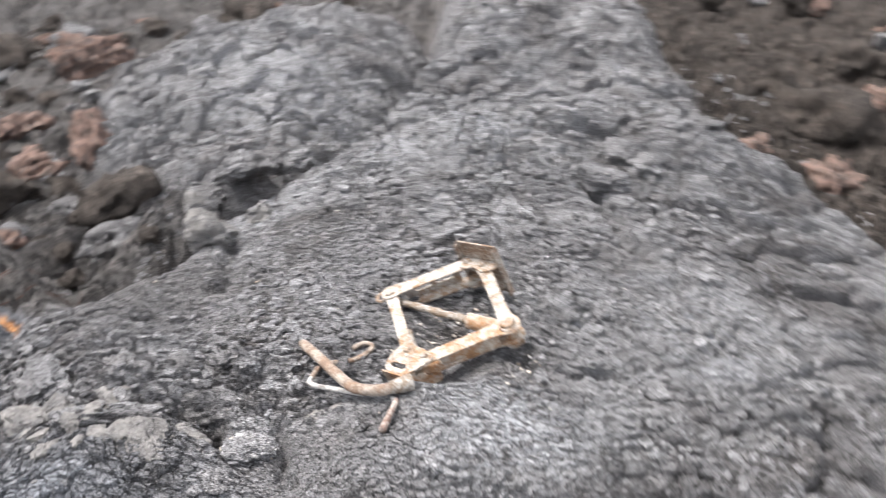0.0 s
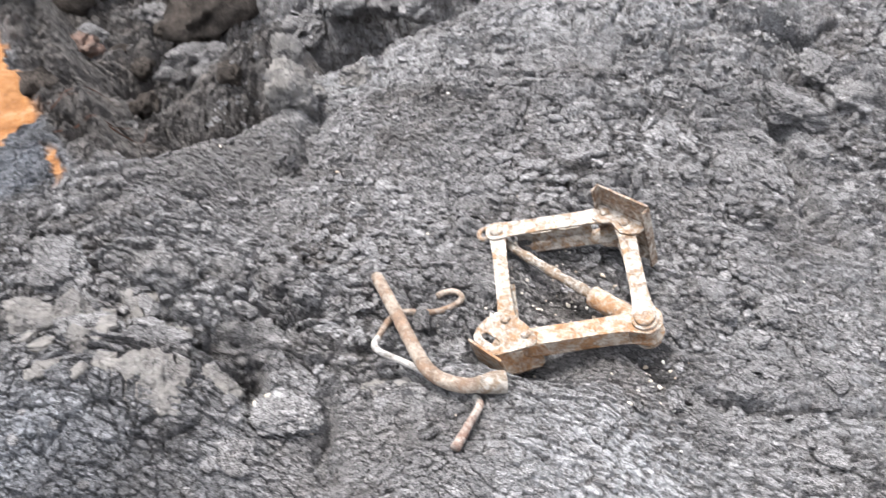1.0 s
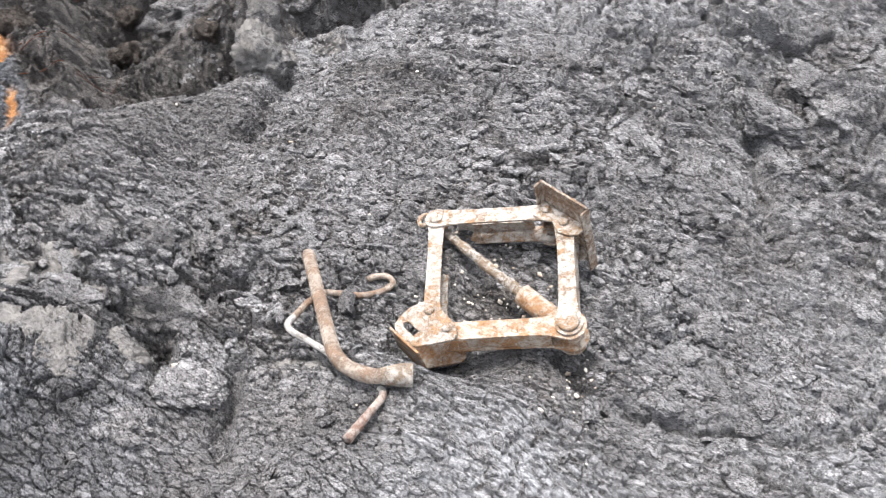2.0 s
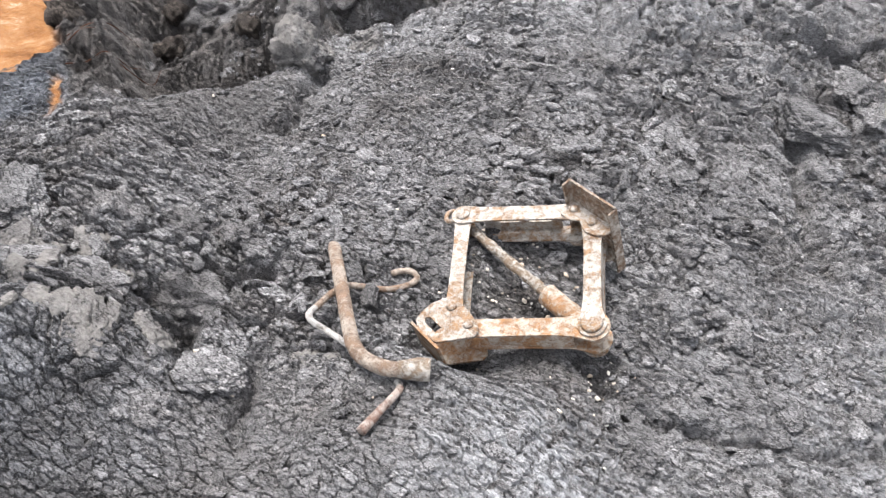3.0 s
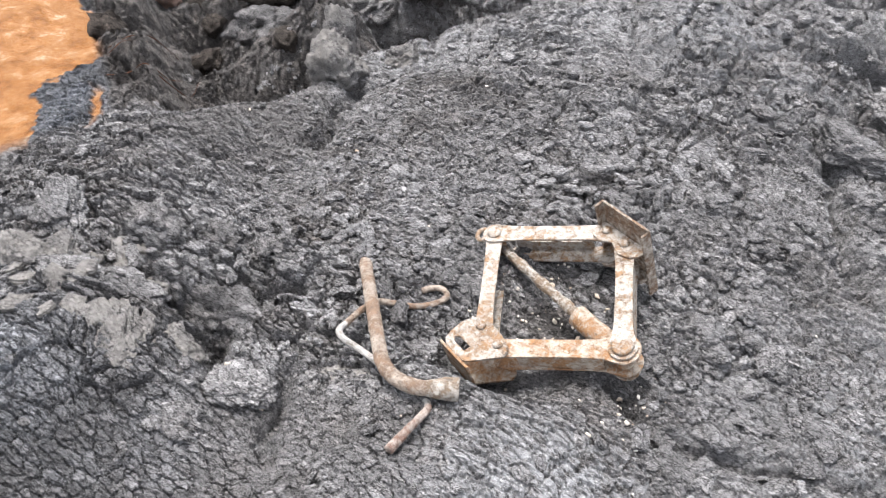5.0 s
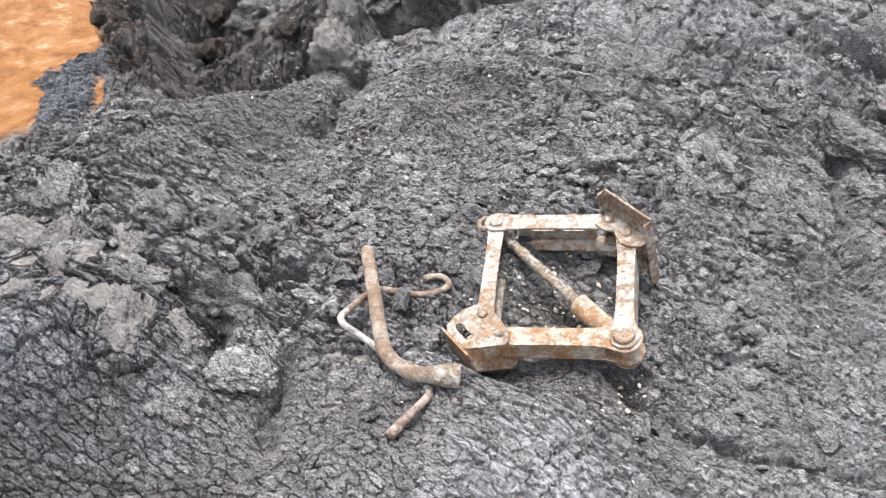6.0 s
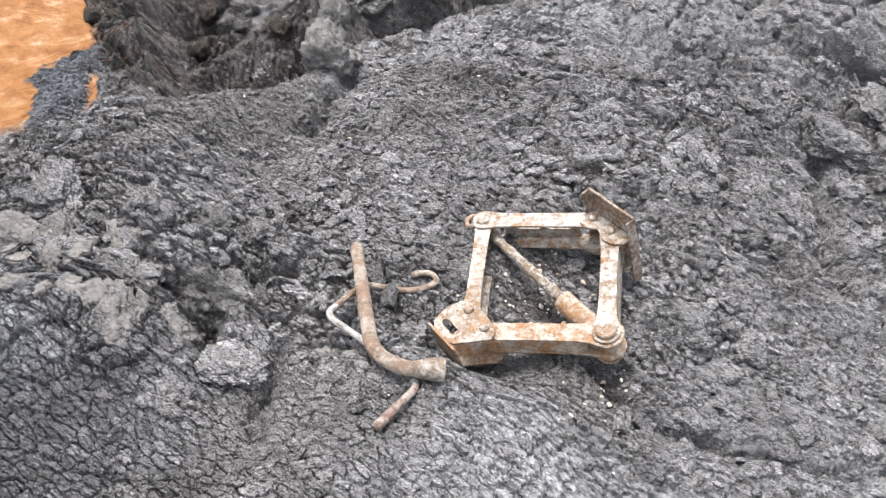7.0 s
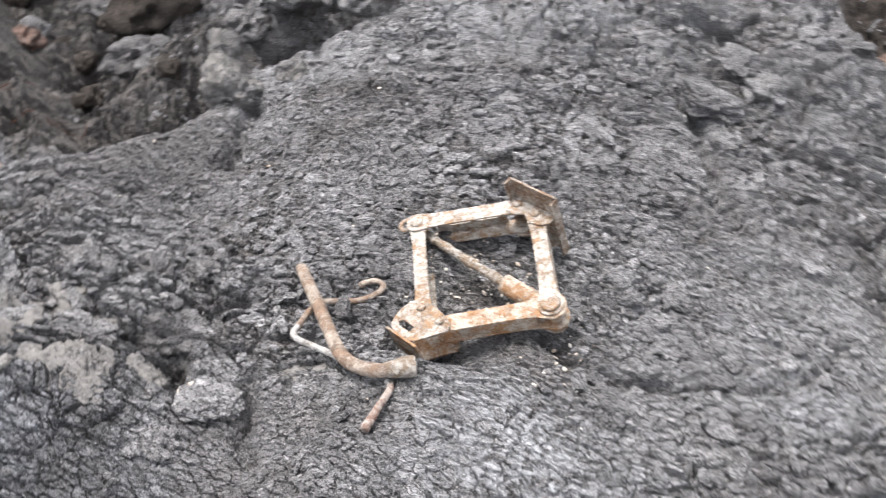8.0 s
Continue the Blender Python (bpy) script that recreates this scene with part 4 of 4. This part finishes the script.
# chalk crumbs round and inside the jack
CRUMB = [clod_mesh("chalk_crumb", 60 + k, (1.0, 0.75, 0.55), 0.6, 0.0, CHALK, 2) for k in range(4)]
places = [(random.gauss(0.085, 0.045), random.gauss(1.13, 0.035)) if k < 70 else (random.gauss(0.20, 0.02), random.gauss(1.02, 0.03)) if k < 95 else (random.uniform(-0.6, 0.5), random.uniform(0.75, 1.7)) for k in range(120)]
px, py = np.array(places).T
for k, ((x, y), spot) in enumerate(zip(places, lay_all(px, py))):
    size = random.choice((0.0018, 0.0022, 0.0026, 0.0034, 0.0050))
    clod(CRUMB[k % 4], x, y, size, random.uniform(0, 360), 0, 0.3, "small pale crumb of chalk on the clay", "chalk crumbs", spot=spot)


clod(CRUMB[1], -0.250, 0.853, 0.010, 30, 0, 0.1, "white chalky lump at the corner of a clay stone")
clod(CRUMB[2], -0.238, 0.860, 0.006, 80, 0, 0.1, "white chalky lump at the corner of a clay stone")


# ---- roots hanging over the pit ----
def root(points, r):
    way = [(x, y, lay(x, y)[0] + 0.012) for x, y in points]
    bm = tube(curve(way, 6), lambda f: r * (1 - 0.6 * f), 8, 0.0006)
    return tagged(part("root", bm, ROOT), "thin reddish-brown root hanging down the pit wall", "root", "roots")


root([(-1.00, 1.42), (-0.97, 1.45), (-0.955, 1.49), (-0.93, 1.52), (-0.925, 1.56)], 0.0012)
root([(-0.955, 1.49), (-0.91, 1.50), (-0.885, 1.53), (-0.89, 1.57)], 0.0010)
root([(-1.12, 1.54), (-1.08, 1.58), (-1.07, 1.63), (-1.03, 1.66)], 0.0010)
root([(-1.07, 1.50), (-1.05, 1.53), (-1.00, 1.55)], 0.0009)


# ---- loose flakes of clay ----
def flake_points():
    """A thin broken plate of clay, 1 across."""
    k = random.randint(6, 9)
    ring = [(0.5 * random.uniform(0.7, 1.1) * math.cos(6.2832 * (j + random.uniform(-0.25, 0.25)) / k), 0.36 * random.uniform(0.7, 1.1) * math.sin(6.2832 * (j + random.uniform(-0.25, 0.25)) / k)) for j in range(k)]
    thick = random.uniform(0.08, 0.20)
    low = [(a, b, -thick) for a, b in ring]
    mid = [(a * 1.02, b * 1.02, random.uniform(-0.02, 0.05)) for a, b in ring]
    top = [(a * 0.72, b * 0.72, random.uniform(0.03, 0.12)) for a, b in ring]
    faces = [(i, (i + 1) % k, k + (i + 1) % k, k + i) for i in range(k)] + [(k + i, k + (i + 1) % k, 2 * k + (i + 1) % k, 2 * k + i) for i in range(k)]
    return low + mid + top, faces + [tuple(range(2 * k, 3 * k))]


KINDS = [flake_points() for _ in range(24)]


def scatter(count, x0, x1, y0, y1, small, big, seed):
    """Places for flakes, with their height and slope."""
    rng = np.random.default_rng(seed)
    x, y = rng.uniform(x0, x1, count), rng.uniform(y0, y1, count)
    rubble, ochre, salt, plain, on = zones(x, y)
    thick = smooth(-0.16, 0.16, fbm(x / 0.13, y / 0.13, 500))
    keep = rng.uniform(0, 1, count) < thick * (1 - 0.85 * plain) * (1 - ochre) * (1 - 0.5 * rubble) * (1 - bump(x, y, -0.44, 0.68, 0.95, 0.20, 0.12))
    x, y = x[keep], y[keep]
    z = height(x, y)
    sx = (height(x + 0.01, y) - height(x - 0.01, y)) / 0.02
    sy = (height(x, y + 0.01) - height(x, y - 0.01)) / 0.02
    size = small + (big - small) * rng.uniform(0, 1, len(x)) ** 2.5
    return zip(x, y, z, np.clip(sx, -1, 1), np.clip(sy, -1, 1), size, rng.normal(20, 45, len(x)), rng.normal(0, 20, len(x)), rng.normal(0, 14, len(x)))


def flake_pose(x, y, z, sx, sy, size, turn, tip, roll):
    up = Vector((-sx, -sy, 1)).normalized().to_track_quat("Z", "Y").to_matrix().to_4x4()
    return Matrix.Translation((x, y, z + 0.10 * size)) @ up @ pose(0, 0, 0, tip, roll, turn) @ Matrix.Diagonal((size, size, size, 1))


def flake_field(name, spots, label):
    verts, faces = [], []
    for k, spot in enumerate(spots):
        m = np.array(flake_pose(*spot))
        pts, fs = KINDS[k % len(KINDS)]
        first = len(verts)
        verts += (np.array(pts) @ m[:3, :3].T + m[:3, 3]).tolist()
        faces += [tuple(first + i for i in f) for f in fs]
    me = bpy.data.meshes.new(name)
    me.from_pydata(verts, [], faces)
    me.materials.append(FLAKES)
    return tagged(new(name, me), label, "clay flakes", kind="stuff")


flake_field("loose_flakes", list(scatter(21000, -0.8, 0.75, 0.62, 2.4, 0.005, 0.028, 11)), "small loose grey flakes of dried clay strewn over the heap")
flake_field("far_flakes", list(scatter(3500, -1.6, 1.4, 2.0, 3.6, 0.015, 0.055, 12)), "loose grey flakes of dried clay farther up the heap")

FLAKE_MESHES = []
for pts, fs in KINDS[:10]:
    me = bpy.data.meshes.new("flake")
    me.from_pydata(pts, [], fs)
    me.materials.append(FLAKE)
    FLAKE_MESHES.append(me)
for k, spot in enumerate(list(scatter(1100, -0.25, 0.55, 0.95, 1.75, 0.018, 0.046, 13))[:290]):
    ob = new("flake", FLAKE_MESHES[k % 10])
    ob.parent = ground
    ob.matrix_local = flake_pose(*spot)
